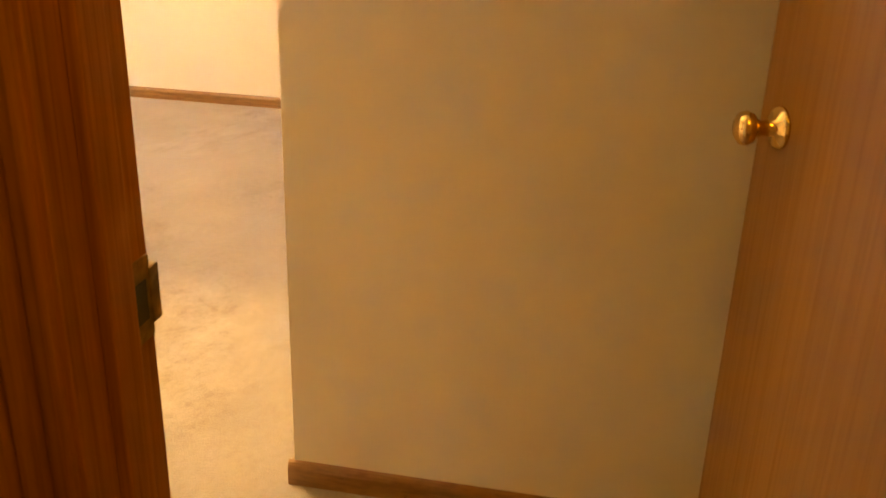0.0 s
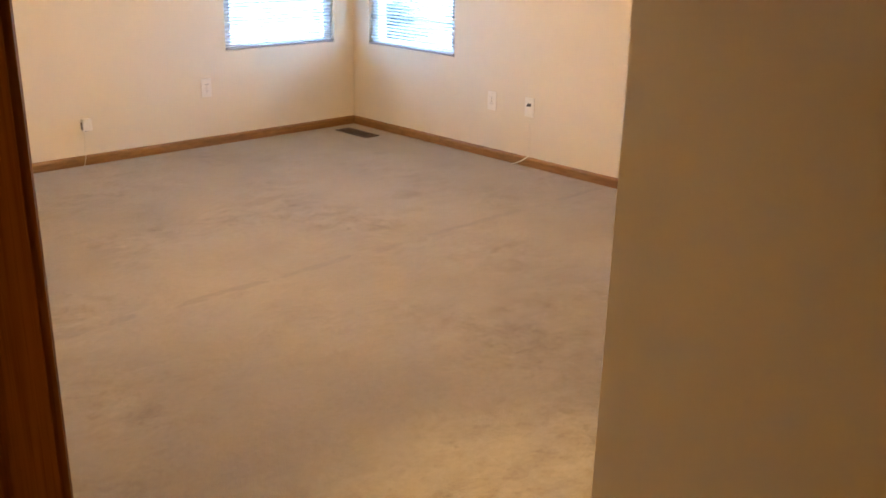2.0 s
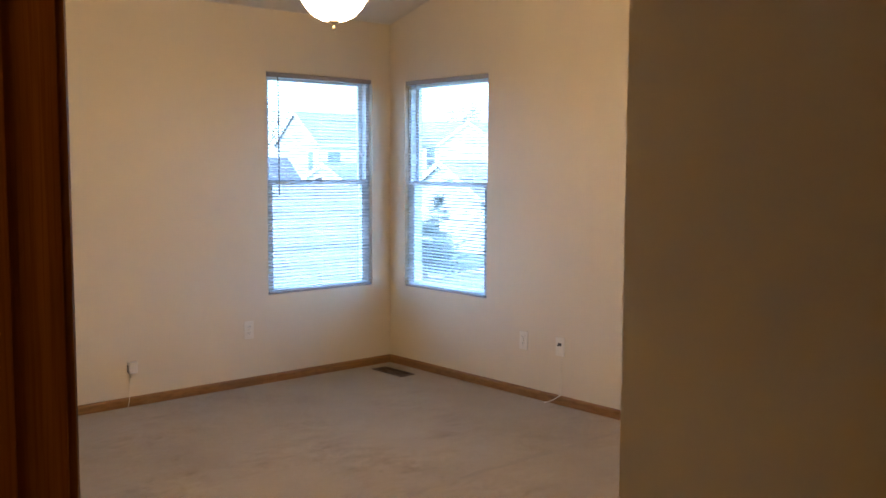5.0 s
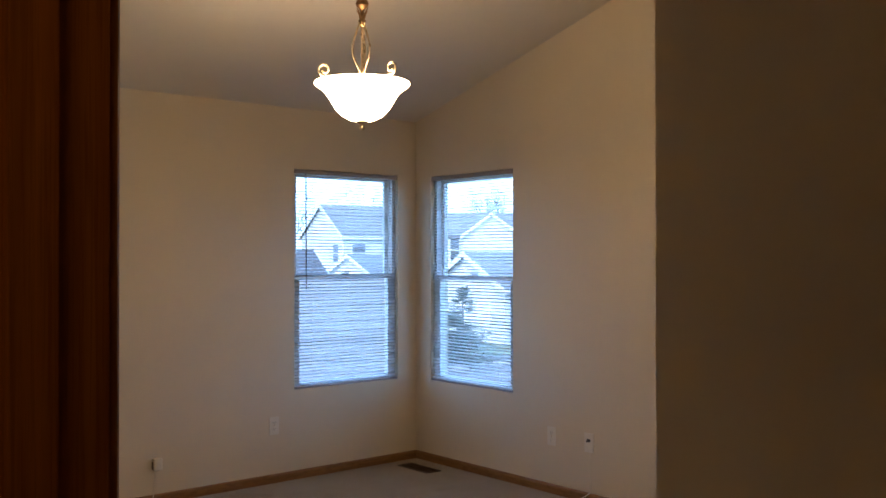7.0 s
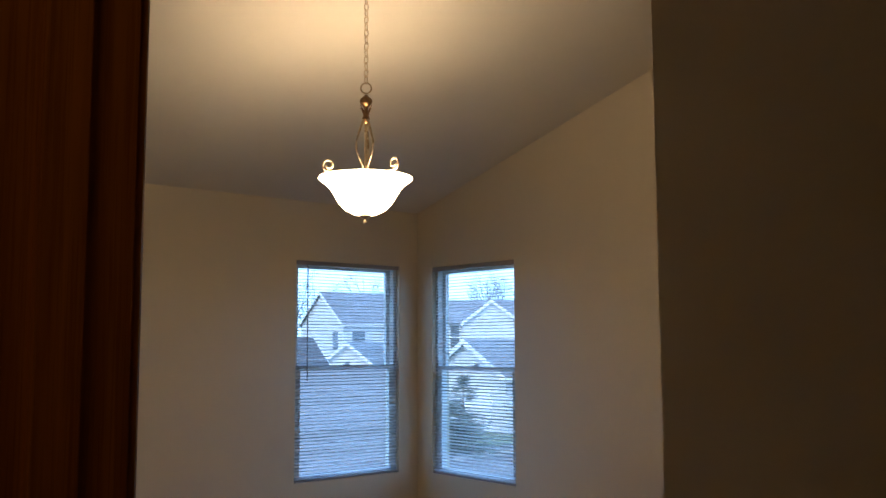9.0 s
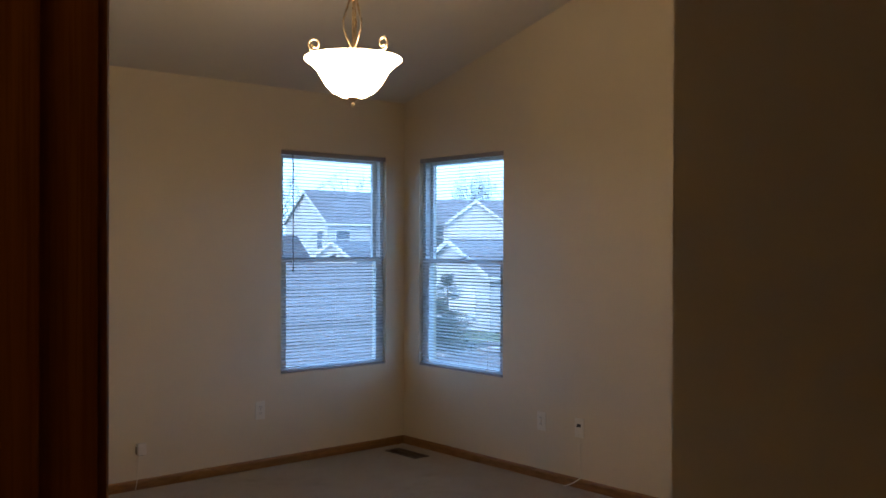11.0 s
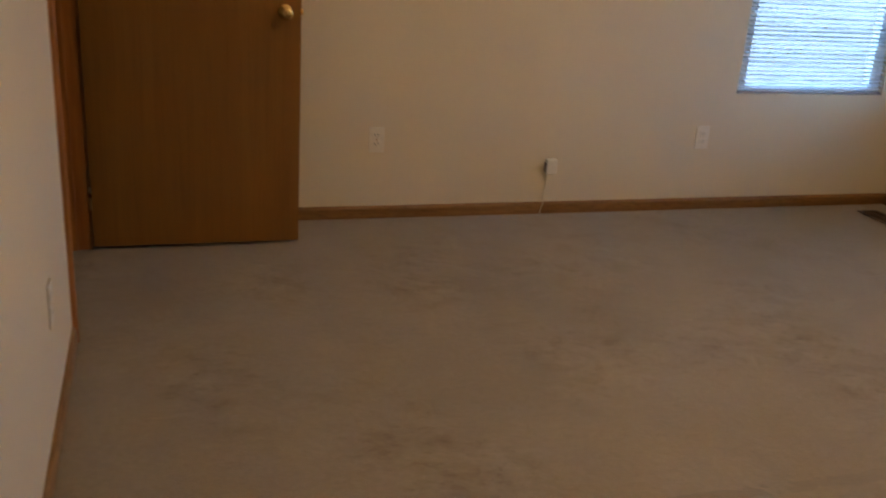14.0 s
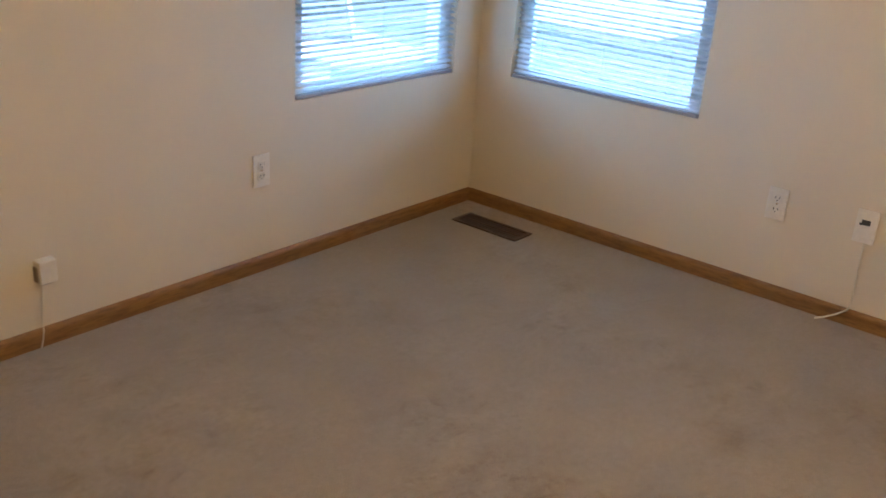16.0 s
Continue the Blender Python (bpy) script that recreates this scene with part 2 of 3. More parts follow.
CARRED = plain("red_car_paint", (0.38, 0.03, 0.03), 0.25, 0.1, 0.05, 3)
RUBBER = plain("tyre_rubber", (0.03, 0.03, 0.03), 0.85)


# ---- mesh helpers ----
def box(bm, x0, x1, y0, y1, z0, z1, bevel=0.0):
    m = Matrix.Translation(((x0 + x1) / 2, (y0 + y1) / 2, (z0 + z1) / 2)) @ Matrix.Diagonal((abs(x1 - x0), abs(y1 - y0), abs(z1 - z0), 1))
    vs = bmesh.ops.create_cube(bm, size=1, matrix=m)["verts"]
    if bevel:
        es = {e for v in vs for e in v.link_edges}
        bmesh.ops.bevel(bm, geom=list(es), offset=bevel, segments=2, affect="EDGES", profile=0.6)
    return vs


def mesh_of(name, bm, material, smooth=False):
    me = bpy.data.meshes.new(name)
    bmesh.ops.recalc_face_normals(bm, faces=bm.faces)
    bm.to_mesh(me)
    bm.free()
    me.materials.append(material)
    if smooth:
        for p in me.polygons:
            p.use_smooth = True
    return me


def part(name, bm, material, parent=None, label="", smooth=False):
    ob = new(name, mesh_of(name, bm, material, smooth))
    ob.parent = parent
    return tagged(ob, label)


def empty(name, m, label, category, group="", kind=""):
    ob = new(name)
    ob.empty_display_size = 0.1
    ob.matrix_world = m
    return tagged(ob, label, category, group, kind)


def lathe(bm, profile, steps=32, centre=(0, 0), phase=0.0):
    rings = []
    for r, z in profile:
        rings.append([bm.verts.new((centre[0] + r * math.cos(phase + 2 * math.pi * k / steps), centre[1] + r * math.sin(phase + 2 * math.pi * k / steps), z)) for k in range(steps)])
    for a, b in zip(rings, rings[1:]):
        for k in range(steps):
            bm.faces.new((a[k], a[(k + 1) % steps], b[(k + 1) % steps], b[k]))
    for ring in (rings[0], rings[-1]):
        bm.faces.new(ring)
    return rings


def tube(bm, points, radius, steps=8, taper=None):
    pts = [Vector(p) for p in points]
    rings = []
    for k, p in enumerate(pts):
        d = (pts[min(k + 1, len(pts) - 1)] - pts[max(k - 1, 0)]).normalized()
        side = d.cross(Vector((0.137, 0.29, 0.946))).normalized()
        up = side.cross(d)
        r = radius if taper is None else radius + (taper - radius) * k / (len(pts) - 1)
        rings.append([bm.verts.new(p + side * r * math.cos(2 * math.pi * j / steps) + up * r * math.sin(2 * math.pi * j / steps)) for j in range(steps)])
    for a, b in zip(rings, rings[1:]):
        for j in range(steps):
            bm.faces.new((a[j], a[(j + 1) % steps], b[(j + 1) % steps], b[j]))
    bm.faces.new(rings[0])
    bm.faces.new(rings[-1])


def extrude_profile(bm, profile, place, length):
    """A profile in (depth, height) swept along; place(u, depth, height) gives the point."""
    a = [bm.verts.new(place(0.0, d, h)) for d, h in profile]
    b = [bm.verts.new(place(length, d, h)) for d, h in profile]
    n = len(profile)
    for k in range(n):
        bm.faces.new((a[k], a[(k + 1) % n], b[(k + 1) % n], b[k]))
    bm.faces.new(a)
    bm.faces.new(b)


def wall(name, label, axis, face, back, u0, u1, z0, z1, openings=(), material=None):
    """A wall between two planes of an axis with openings (u0, u1, z0, z1) right through it."""
    us = sorted({u0, u1, *(v for o in openings for v in o[:2]), *([YM - 0.12] if axis == "x" and u0 < YM - 0.12 < u1 else [])})
    zs = sorted({z0, z1, *(v for o in openings for v in o[2:])})
    bm = bmesh.new()
    for a, b in zip(us, us[1:]):
        for c, d in zip(zs, zs[1:]):
            if any(o[0] <= a and b <= o[1] and o[2] <= c and d <= o[3] for o in openings):
                continue
            if axis == "x":
                box(bm, face, back, a, b, c, d)
            else:
                box(bm, a, b, face, back, c, d)
    bmesh.ops.remove_doubles(bm, verts=bm.verts, dist=1e-5)
    inner = [f for f in bm.faces if all(len(e.link_faces) > 2 for e in f.edges) and sum(1 for g in bm.faces if g is not f and set(g.verts) == set(f.verts))]
    bmesh.ops.delete(bm, geom=inner, context="FACES_ONLY")
    for v in bm.verts:
        v.co.z = min(v.co.z, EAVE - SLOPE * min(v.co.y, 0.16) + 0.11, 3.95)
    return tagged(part(name, bm, material or WALL), label, "wall", kind="structure")


# ---- structure ----
XL, XH = -4.000, -4.108          # faces of the wall with the two doorways: room side, hall side
XM, YM = -3.002, -4.391          # end of the wall beside the entry
EAVE, SLOPE = 2.435, 0.279
DOOR_A, DOOR_B = -5.480, -4.663  # clear opening of the entry
CLO_A, CLO_B = -1.055, -0.290    # clear opening of the far doorway
JAMB, HEAD = 0.018, 2.045
W1 = (-1.022, -0.166, 0.582, 2.038)
W2 = (-1.003, -0.168, 0.574, 2.027)

bm = bmesh.new()
box(bm, -6.2, 0.0, -6.6, 0.0, -0.12, 0.0)
tagged(part("floor", bm, CARPET), "worn beige cut-pile carpet with footprints", "floor", kind="structure")

wall("wall_north", "cream painted wall with a window", "y", 0.0, 0.16, -6.36, 0.16, -2.9, 2.6, [W1])
wall("wall_east", "cream painted wall with a corner window", "x", 0.0, 0.16, -6.76, 0.0, -2.9, 4.4, [W2])
wall("wall_west", "cream painted wall with two doorways", "x", XL, XH, -6.6, 0.0, 0, 4.3,
     [(DOOR_A - JAMB, DOOR_B + JAMB, 0, HEAD + JAMB), (CLO_A - JAMB, CLO_B + JAMB, 0, HEAD + JAMB)])
wall("wall_entry", "cream painted wall beside the entry passage", "x", XM, XM + 0.11, -6.6, YM, 0, 4.3)
wall("wall_south", "cream painted partition wall", "y", YM, YM - 0.11, XM + 0.11, 0.0, 0, 4.3)
wall("wall_passage_end", "cream painted end wall of the passage", "y", -6.6, -6.76, -6.36, 0.0, -2.9, 4.4)
wall("wall_hall", "cream painted hall wall", "x", -6.2, -6.36, -6.6, 0.0, -2.9, 4.4)
wall("wall_hall_north", "cream painted hall end wall", "y", -3.55, -3.45, -6.2, XH, 0, 3.6)
wall("wall_closet", "cream painted closet wall", "y", -1.75, -1.65, -6.2, XH, 0, 3.6)

bm = bmesh.new()
lo = [(-6.36, 0.2), (0.2, 0.2), (0.2, YM - 0.13), (-6.36, YM - 0.13)]
vs = []
for up in (0.0, 0.14):
    vs.append([bm.verts.new((x, y, EAVE - SLOPE * y + up)) for x, y in lo])
bm.faces.new(vs[0]), bm.faces.new(vs[1])
for k in range(4):
    bm.faces.new((vs[0][k], vs[0][(k + 1) % 4], vs[1][(k + 1) % 4], vs[1][k]))
tagged(part("ceiling", bm, CEIL), "white sloping vaulted ceiling", "ceiling", kind="structure")
bm = bmesh.new()
box(bm, XL, XM, -6.6, YM, 2.44, 2.56)
tagged(part("ceiling_passage", bm, CEIL), "white flat ceiling of the entry passage", "ceiling", kind="structure")
bm = bmesh.new()
box(bm, -6.2, XH, -6.6, -3.55, 2.44, 2.56)
tagged(part("ceiling_hall", bm, CEIL), "white flat hall ceiling", "ceiling", kind="structure")
bm = bmesh.new()
box(bm, -6.36, 0.16, -6.76, YM - 0.12, 3.85, 4.0)
tagged(part("roof_deck", bm, CEIL), "plain flat roof over the passage", "roof", kind="structure")

BASE_PROFILE = [(0.0, 0.0), (0.012, 0.0), (0.012, 0.040), (0.010, 0.048), (0.006, 0.054), (0.0, 0.057)]


def baseboard(origin, along, out, length):
    """A skirting board from origin, running along, standing out from its wall."""
    o, a, n = Vector((*origin, 0)), Vector((*along, 0)), Vector((*out, 0))
    bm = bmesh.new()
    extrude_profile(bm, BASE_PROFILE, lambda u, d, h: a * u + n * d + Vector((0, 0, h)), length)
    ob = part("baseboard", bm, BASE_OAK)
    ob.location = o
    return tagged(ob, "narrow oak-stained wooden baseboard", "baseboard", kind="structure")


CAS = 0.057
baseboard((XL, 0.0), (1, 0), (0, -1), -XL)
baseboard((0.0, -0.012), (0, -1), (-1, 0), -YM - 0.024)
baseboard((XM, YM), (1, 0), (0, 1), -XM)
baseboard((XM, YM + 0.012), (0, -1), (-1, 0), 2.10)
baseboard((XL, CLO_A - CAS - 0.005), (0, -1), (1, 0), CLO_A - DOOR_B - 2 * CAS - 0.01)
baseboard((XL, -0.012), (0, -1), (1, 0), -CLO_B - CAS - 0.017)
baseboard((XH, DOOR_B + CAS + 0.005), (0, 1), (-1, 0), 0.95)

CASING = [(0.0, 0.0), (0.008, 0.0), (0.011, 0.004), (0.011, 0.013), (0.007, 0.015), (0.007, 0.018), (0.012, 0.020), (0.014, 0.029), (0.014, 0.036), (0.009, 0.038), (0.009, 0.041), (0.016, 0.044), (0.017, 0.052), (0.014, 0.057), (0.0, 0.057)]


def door_frame(name, label, a, b, stop_x):
    """Jambs, head, stops and the casings of both sides of a doorway in the west wall."""
    fr = empty(name, pose(0, 0, 0), label, "door frame", kind="structure")
    for y0, y1, end in ((a - JAMB, a, "jamb"), (b, b + JAMB, "jamb")):
        bm = bmesh.new()
        box(bm, XH - 0.001, XL + 0.001, y0, y1, 0, HEAD, 0.0015)
        part(end, bm, OAK, fr)
    bm = bmesh.new()
    box(bm, XH - 0.001, XL + 0.001, a - JAMB, b + JAMB, HEAD, HEAD + JAMB, 0.0015)
    part("head_jamb", bm, OAK, fr)
    for y0, y1, z0, z1 in ((a, a + 0.011, 0, HEAD - 0.011), (b - 0.011, b, 0, HEAD - 0.011), (a, b, HEAD - 0.011, HEAD)):
        bm = bmesh.new()
        box(bm, stop_x - 0.034, stop_x, y0, y1, z0, z1, 0.002)
        part("door_stop", bm, OAK, fr)
    for face, out in ((XL, 1), (XH, -1)):
        for edge, way in ((a - 0.005, -1), (b + 0.005, 1)):
            bm = bmesh.new()
            extrude_profile(bm, CASING, lambda u, d, h: Vector((face + out * d, edge + way * h, u)), HEAD + 0.005 + CAS)
            part("casing", bm, OAK, fr)
        bm = bmesh.new()
        extrude_profile(bm, CASING, lambda u, d, h: Vector((face + out * d * 1.02, a - 0.005 + u, HEAD + 0.005 + h)), b - a + 0.01)
        part("head_casing", bm, BASE_OAK, fr)
    return fr


entry_frame = door_frame("door_frame_1", "oak-stained door frame with ridged casing of the entry", DOOR_A, DOOR_B, XL - 0.038)
bm = bmesh.new()
box(bm, XL - 0.036, XL - 0.002, DOOR_B - 0.0025, DOOR_B + 0.001, 0.914, 0.980, 0.0008)
box(bm, XL - 0.004, XL + 0.009, DOOR_B - 0.004, DOOR_B + 0.003, 0.924, 0.970, 0.0015)
box(bm, XL + 0.006, XL + 0.0110, DOOR_B - 0.001, DOOR_B + 0.009, 0.926, 0.968, 0.0015)
plate = part("strike_plate", bm, DULL_BRASS, entry_frame, "brass strike plate with a dark latch hole")
bm = bmesh.new()
box(bm, XL - 0.028, XL - 0.010, DOOR_B - 0.0035, DOOR_B + 0.002, 0.931, 0.963)
part("latch_hole", bm, SLOT, plate)
far_frame = door_frame("door_frame_2", "oak-stained door frame of the far doorway", CLO_A, CLO_B, XL - 0.038)


def knob_mesh():
    bm = bmesh.new()
    lathe(bm, [(0.001, 0.0), (0.029, 0.0), (0.029, 0.003), (0.025, 0.007), (0.012, 0.010), (0.010, 0.026), (0.012, 0.034), (0.020, 0.040), (0.0235, 0.048), (0.022, 0.056), (0.015, 0.061), (0.001, 0.062)], 28)
    return bm


def slab_door(name, label, width, m, facing):
    """A flush door: local x from the hinge edge, y through its thickness, z up. facing: y of the side shown by its knobs first."""
    d = empty(name, m, label, "door", kind="structure")
    bm = bmesh.new()
    box(bm, 0, width, 0, 0.035, 0.015, 2.04, 0.0018)
    part("door_leaf", bm, OAK_DOOR, d)
    for side, y in ((1, 0.035), (-1, 0.0)):
        k = part("door_knob", knob_mesh(), POLISHED, d, "polished brass knob", True)
        k.matrix_local = Matrix.Translation((width - 0.06, y, 0.935)) @ Matrix.Rotation(radians(-90 * side), 4, "X")
    bm = bmesh.new()
    box(bm, width - 0.001, width + 0.001, 0.006, 0.029, 0.905, 0.965, 0.0004)
    box(bm, width, width + 0.009, 0.011, 0.023, 0.925, 0.945, 0.002)
    part("latch", bm, POLISHED, d)
    for z in (0.20, 1.02, 1.83):
        bm = bmesh.new()
        lathe(bm, [(0.001, z - 0.045), (0.006, z - 0.045), (0.006, z + 0.045), (0.001, z + 0.045)], 10, (-0.006, 0.0 if facing > 0 else 0.035))
        part("hinge", bm, BRASS, d)
    return d


slab_door("door_1", "open flush oak-veneer door with brass knobs", 0.80, pose(XL + 0.012, DOOR_A - 0.004, 0, 0, 0, 19.0), 1)
slab_door("door_2", "open flush oak-veneer door with a brass knob", 0.794, pose(XL + 0.020, -0.300, 0, 0, 0, 0), -1)


# ---- windows and blinds ----
def window_unit(name, label, width, z0, z1, m):
    """A double-hung window: local x across, y from the room's wall face outwards, z up."""
    w = empty(name, m, label, "window", kind="structure")
    h0, h1 = z0 + 0.002, z1 - 0.002
    mid = (z0 + z1) / 2 + 0.01
    f = 0.028

    def ring(pname, x0, x1, y0, y1, a, b, t, low, high, parent=w, mat=VINYL):
        bm = bmesh.new()
        box(bm, x0, x0 + t, y0, y1, a, b, 0.003)
        box(bm, x1 - t, x1, y0, y1, a, b, 0.003)
        box(bm, x0 + t, x1 - t, y0, y1, a, a + low, 0.003)
        box(bm, x0 + t, x1 - t, y0, y1, b - high, b, 0.003)
        return part(pname, bm, mat, parent)

    ring("window_frame", 0.002, width - 0.002, 0.033, 0.110, h0, h1, f, 0.012, 0.022)
    up = ring("upper_sash", f, width - f, 0.076, 0.100, mid - 0.016, h1 - 0.022, 0.034, 0.032, 0.024)
    low = ring("lower_sash", f, width - f, 0.036, 0.060, h0 + 0.012, mid + 0.016, 0.034, 0.024, 0.032)
    for sash, y, a, b in ((up, 0.089, mid + 0.014, h1 - 0.044), (low, 0.048, h0 + 0.034, mid - 0.014)):
        bm = bmesh.new()
        box(bm, f + 0.03, width - f - 0.03, y - 0.002, y + 0.002, a, b)
        p = part("pane", bm, GLASS, sash)
        p.visible_shadow = False
    bm = bmesh.new()
    box(bm, width / 2 - 0.03, width / 2 + 0.03, 0.038, 0.056, mid + 0.014, mid + 0.026, 0.004)
    box(bm, width / 2 - 0.008, width / 2 + 0.03, 0.034, 0.050, mid + 0.025, mid + 0.032, 0.002)
    part("sash_lock", bm, VINYL, w)
    bm = bmesh.new()
    box(bm, 0.001, width - 0.001, -0.002, 0.032, z0 + 0.0005, z0 + 0.003, 0.001)
    part("window_sill", bm, WALL, w, "painted sill in the recess")
    return w


def blind(label, width, z0, z1, m, wand_x, wand_z):
    """A mini blind inside the recess: local x across, y outwards, z up."""
    b = empty("window_blind", m, label, "blind", "mini blinds of the corner windows")
    bm = bmesh.new()
    box(bm, 0.006, width - 0.006, 0.001, 0.029, z1 - 0.030, z1 - 0.003, 0.002)
    part("headrail", bm, RAIL, b)
    bm = bmesh.new()
    box(bm, 0.008, width - 0.008, 0.000, 0.026, z0 + 0.004, z0 + 0.017, 0.003)
    part("bottom_rail", bm, RAIL, b, "grey bottom rail")
    # one curved slat, shared by all
    bm = bmesh.new()
    half, tilt, n = 0.0125, radians(SLAT_TILT), 4
    rows = []
    for k in range(n + 1):
        u = -1 + 2 * k / n
        y, z = half * u, 0.0018 * (1 - u * u)
        yy, zz = y * math.cos(tilt) - z * math.sin(tilt), y * math.sin(tilt) + z * math.cos(tilt)
        rows.append([bm.verts.new((x, yy, zz)) for x in (0.009, width - 0.009)])
    for r, s in zip(rows, rows[1:]):
        bm.faces.new((r[0], r[1], s[1], s[0]))
    geo = bmesh.ops.solidify(bm, geom=bm.faces[:], thickness=0.0004)
    slat = mesh_of("slat", bm, SLAT)
    rng = random.Random(int(width * 1000))
    first, last = z0 + 0.030, z1 - 0.042
    count = int((last - first) / 0.0212)
    for k in range(count + 1):
        s = new("slat", slat)
        s.parent = b
        s.matrix_local = pose(rng.uniform(-0.0015, 0.0015), 0.014 + rng.uniform(-0.0006, 0.0006), first + (last - first) * k / count, rng.uniform(-2.5, 2.5), rng.uniform(-0.06, 0.06))
    for x in (0.14, width / 2, width - 0.14):
        for y in (0.0008, 0.0272):
            bm = bmesh.new()
            tube(bm, [(x, y, z1 - 0.03), (x, y, z0 + 0.016)], 0.0007, 4)
            part("ladder_cord", bm, CORD, b)
    if wand_x:
        bm = bmesh.new()
        tube(bm, [(wand_x, 0.000, z1 - 0.028), (wand_x + 0.002, -0.004, z1 - 0.06), (wand_x + 0.004, -0.005, wand_z)], 0.0042, 6)
        part("tilt_wand", bm, WAND, b, "thin dark tilt wand")
    return b


SLAT_TILT = 14
M1 = pose(W1[0], 0, 0)
M2 = pose(0, W2[1], 0, 0, 0, -90)
window_unit("window_1", "white vinyl double-hung window in a plain recess", W1[1] - W1[0], W1[2], W1[3], M1)
window_unit("window_2", "white vinyl double-hung window near the corner", W2[1] - W2[0], W2[2], W2[3], M2)
blind("white mini blind with dark wand lowered in the window", W1[1] - W1[0], W1[2], W1[3], M1, 0.085, 1.24)
blind("white mini blind lowered in the corner window", W2[1] - W2[0], W2[2], W2[3], M2, 0, 0)


# ---- pendant ----
def pendant(x, y):
    top = EAVE - SLOPE * y
    p = empty("pendant_lamp", pose(x, y, 0), "lit frosted bowl pendant with scrolled brass arms on a chain", "pendant lamp")
    bm = bmesh.new()
    lathe(bm, [(0.001, 0.028), (0.062, 0.026), (0.064, 0.018), (0.055, 0.004), (0.035, -0.014), (0.012, -0.022), (0.001, -0.024)], 32)
    c = part("canopy", bm, BRONZE, p, "dark bronze ceiling canopy", True)
    c.matrix_local = pose(0, 0, top - 0.026, 15.6, 0, 0)
    z_top, z_ring = top - 0.05, 2.595
    links = 13
    step = (z_top - z_ring) / links
    for k in range(links):
        zc = z_ring + step * (k + 0.5)
        bm = bmesh.new()
        ang = radians(90 * (k % 2) + 20)
        pts = [(0.0095 * math.cos(a) * math.cos(ang), 0.0095 * math.cos(a) * math.sin(ang), zc + step * 0.64 * math.sin(a)) for a in (2 * math.pi * j / 14 for j in range(15))]
        tube(bm, pts, 0.0022, 6)
        part("chain_link", bm, BRASS, p, smooth=True)
    bm = bmesh.new()
    pts = [(0.023 * math.cos(a) * 0.76, -0.023 * math.cos(a) * 0.65, 2.573 + 0.023 * math.sin(a)) for a in (2 * math.pi * j / 20 for j in range(21))]
    tube(bm, pts, 0.0032, 8)
    part("loop", bm, BRASS, p, smooth=True)
    bm = bmesh.new()
    lathe(bm, [(0.001, 2.545), (0.006, 2.543), (0.010, 2.538), (0.024, 2.527), (0.028, 2.515), (0.024, 2.503), (0.013, 2.494), (0.008, 2.484), (0.009, 2.462), (0.011, 2.450), (0.016, 2.444), (0.016, 2.438), (0.010, 2.428), (0.007, 2.418), (0.001, 2.417)], 28)
    part("ball", bm, BRONZE, p, smooth=True)
    bm = bmesh.new()
    lathe(bm, [(0.001, 2.03), (0.006, 2.03), (0.006, 2.44), (0.001, 2.44)], 14)
    part("stem", bm, BRASS, p, smooth=True)
    for k in range(4):
        a = radians(90 * k + 10)
        leaf = [(0.008, 2.434), (0.011, 2.454), (0.017, 2.471), (0.025, 2.484), (0.034, 2.493)]
        bm = bmesh.new()
        tube(bm, [(r * math.cos(a), r * math.sin(a), z) for r, z in leaf], 0.0065, 6, 0.0015)
        part("leaf", bm, BRONZE, p, smooth=True)
    for k in range(3):
        a = radians(120 * k + 40.5)
        path = [(0.010, 2.440), (0.018, 2.415), (0.030, 2.380), (0.043, 2.335), (0.040, 2.298), (0.026, 2.265), (0.014, 2.240), (0.012, 2.222), (0.020, 2.207), (0.05, 2.196), (0.10, 2.194), (0.145, 2.200)]
        for j in range(15):
            s = radians(-70 + 30 * j)
            rad = 0.028 - 0.0013 * j
            path.append((0.162 + rad * math.cos(s), 2.228 + rad * math.sin(s)))
        bm = bmesh.new()
        tube(bm, [(r * math.cos(a), r * math.sin(a), z) for r, z in path], 0.0048, 8)
        part("scroll_arm", bm, BRASS, p, "scrolled brass arm", True)
    bm = bmesh.new()
    outer = [(0.012, 2.022), (0.050, 2.026), (0.085, 2.044), (0.113, 2.072), (0.132, 2.104), (0.150, 2.134), (0.172, 2.156), (0.191, 2.169), (0.200, 2.178)]
    inner = [(0.198, 2.184), (0.188, 2.177), (0.168, 2.162), (0.146, 2.139), (0.128, 2.108), (0.109, 2.077), (0.082, 2.050), (0.049, 2.032), (0.012, 2.028)]
    lathe(bm, outer + inner, 56)
    part("shade", bm, BOWL, p, "glowing frosted white glass bowl", True)
    bm = bmesh.new()
    lathe(bm, [(0.001, 2.030), (0.022, 2.026), (0.024, 2.020), (0.016, 2.012), (0.007, 2.006), (0.006, 2.002), (0.0095, 1.995), (0.0085, 1.988), (0.001, 1.984)], 20)
    part("finial", bm, BRASS, p, smooth=True)


pendant(LAMP_X, LAMP_Y)


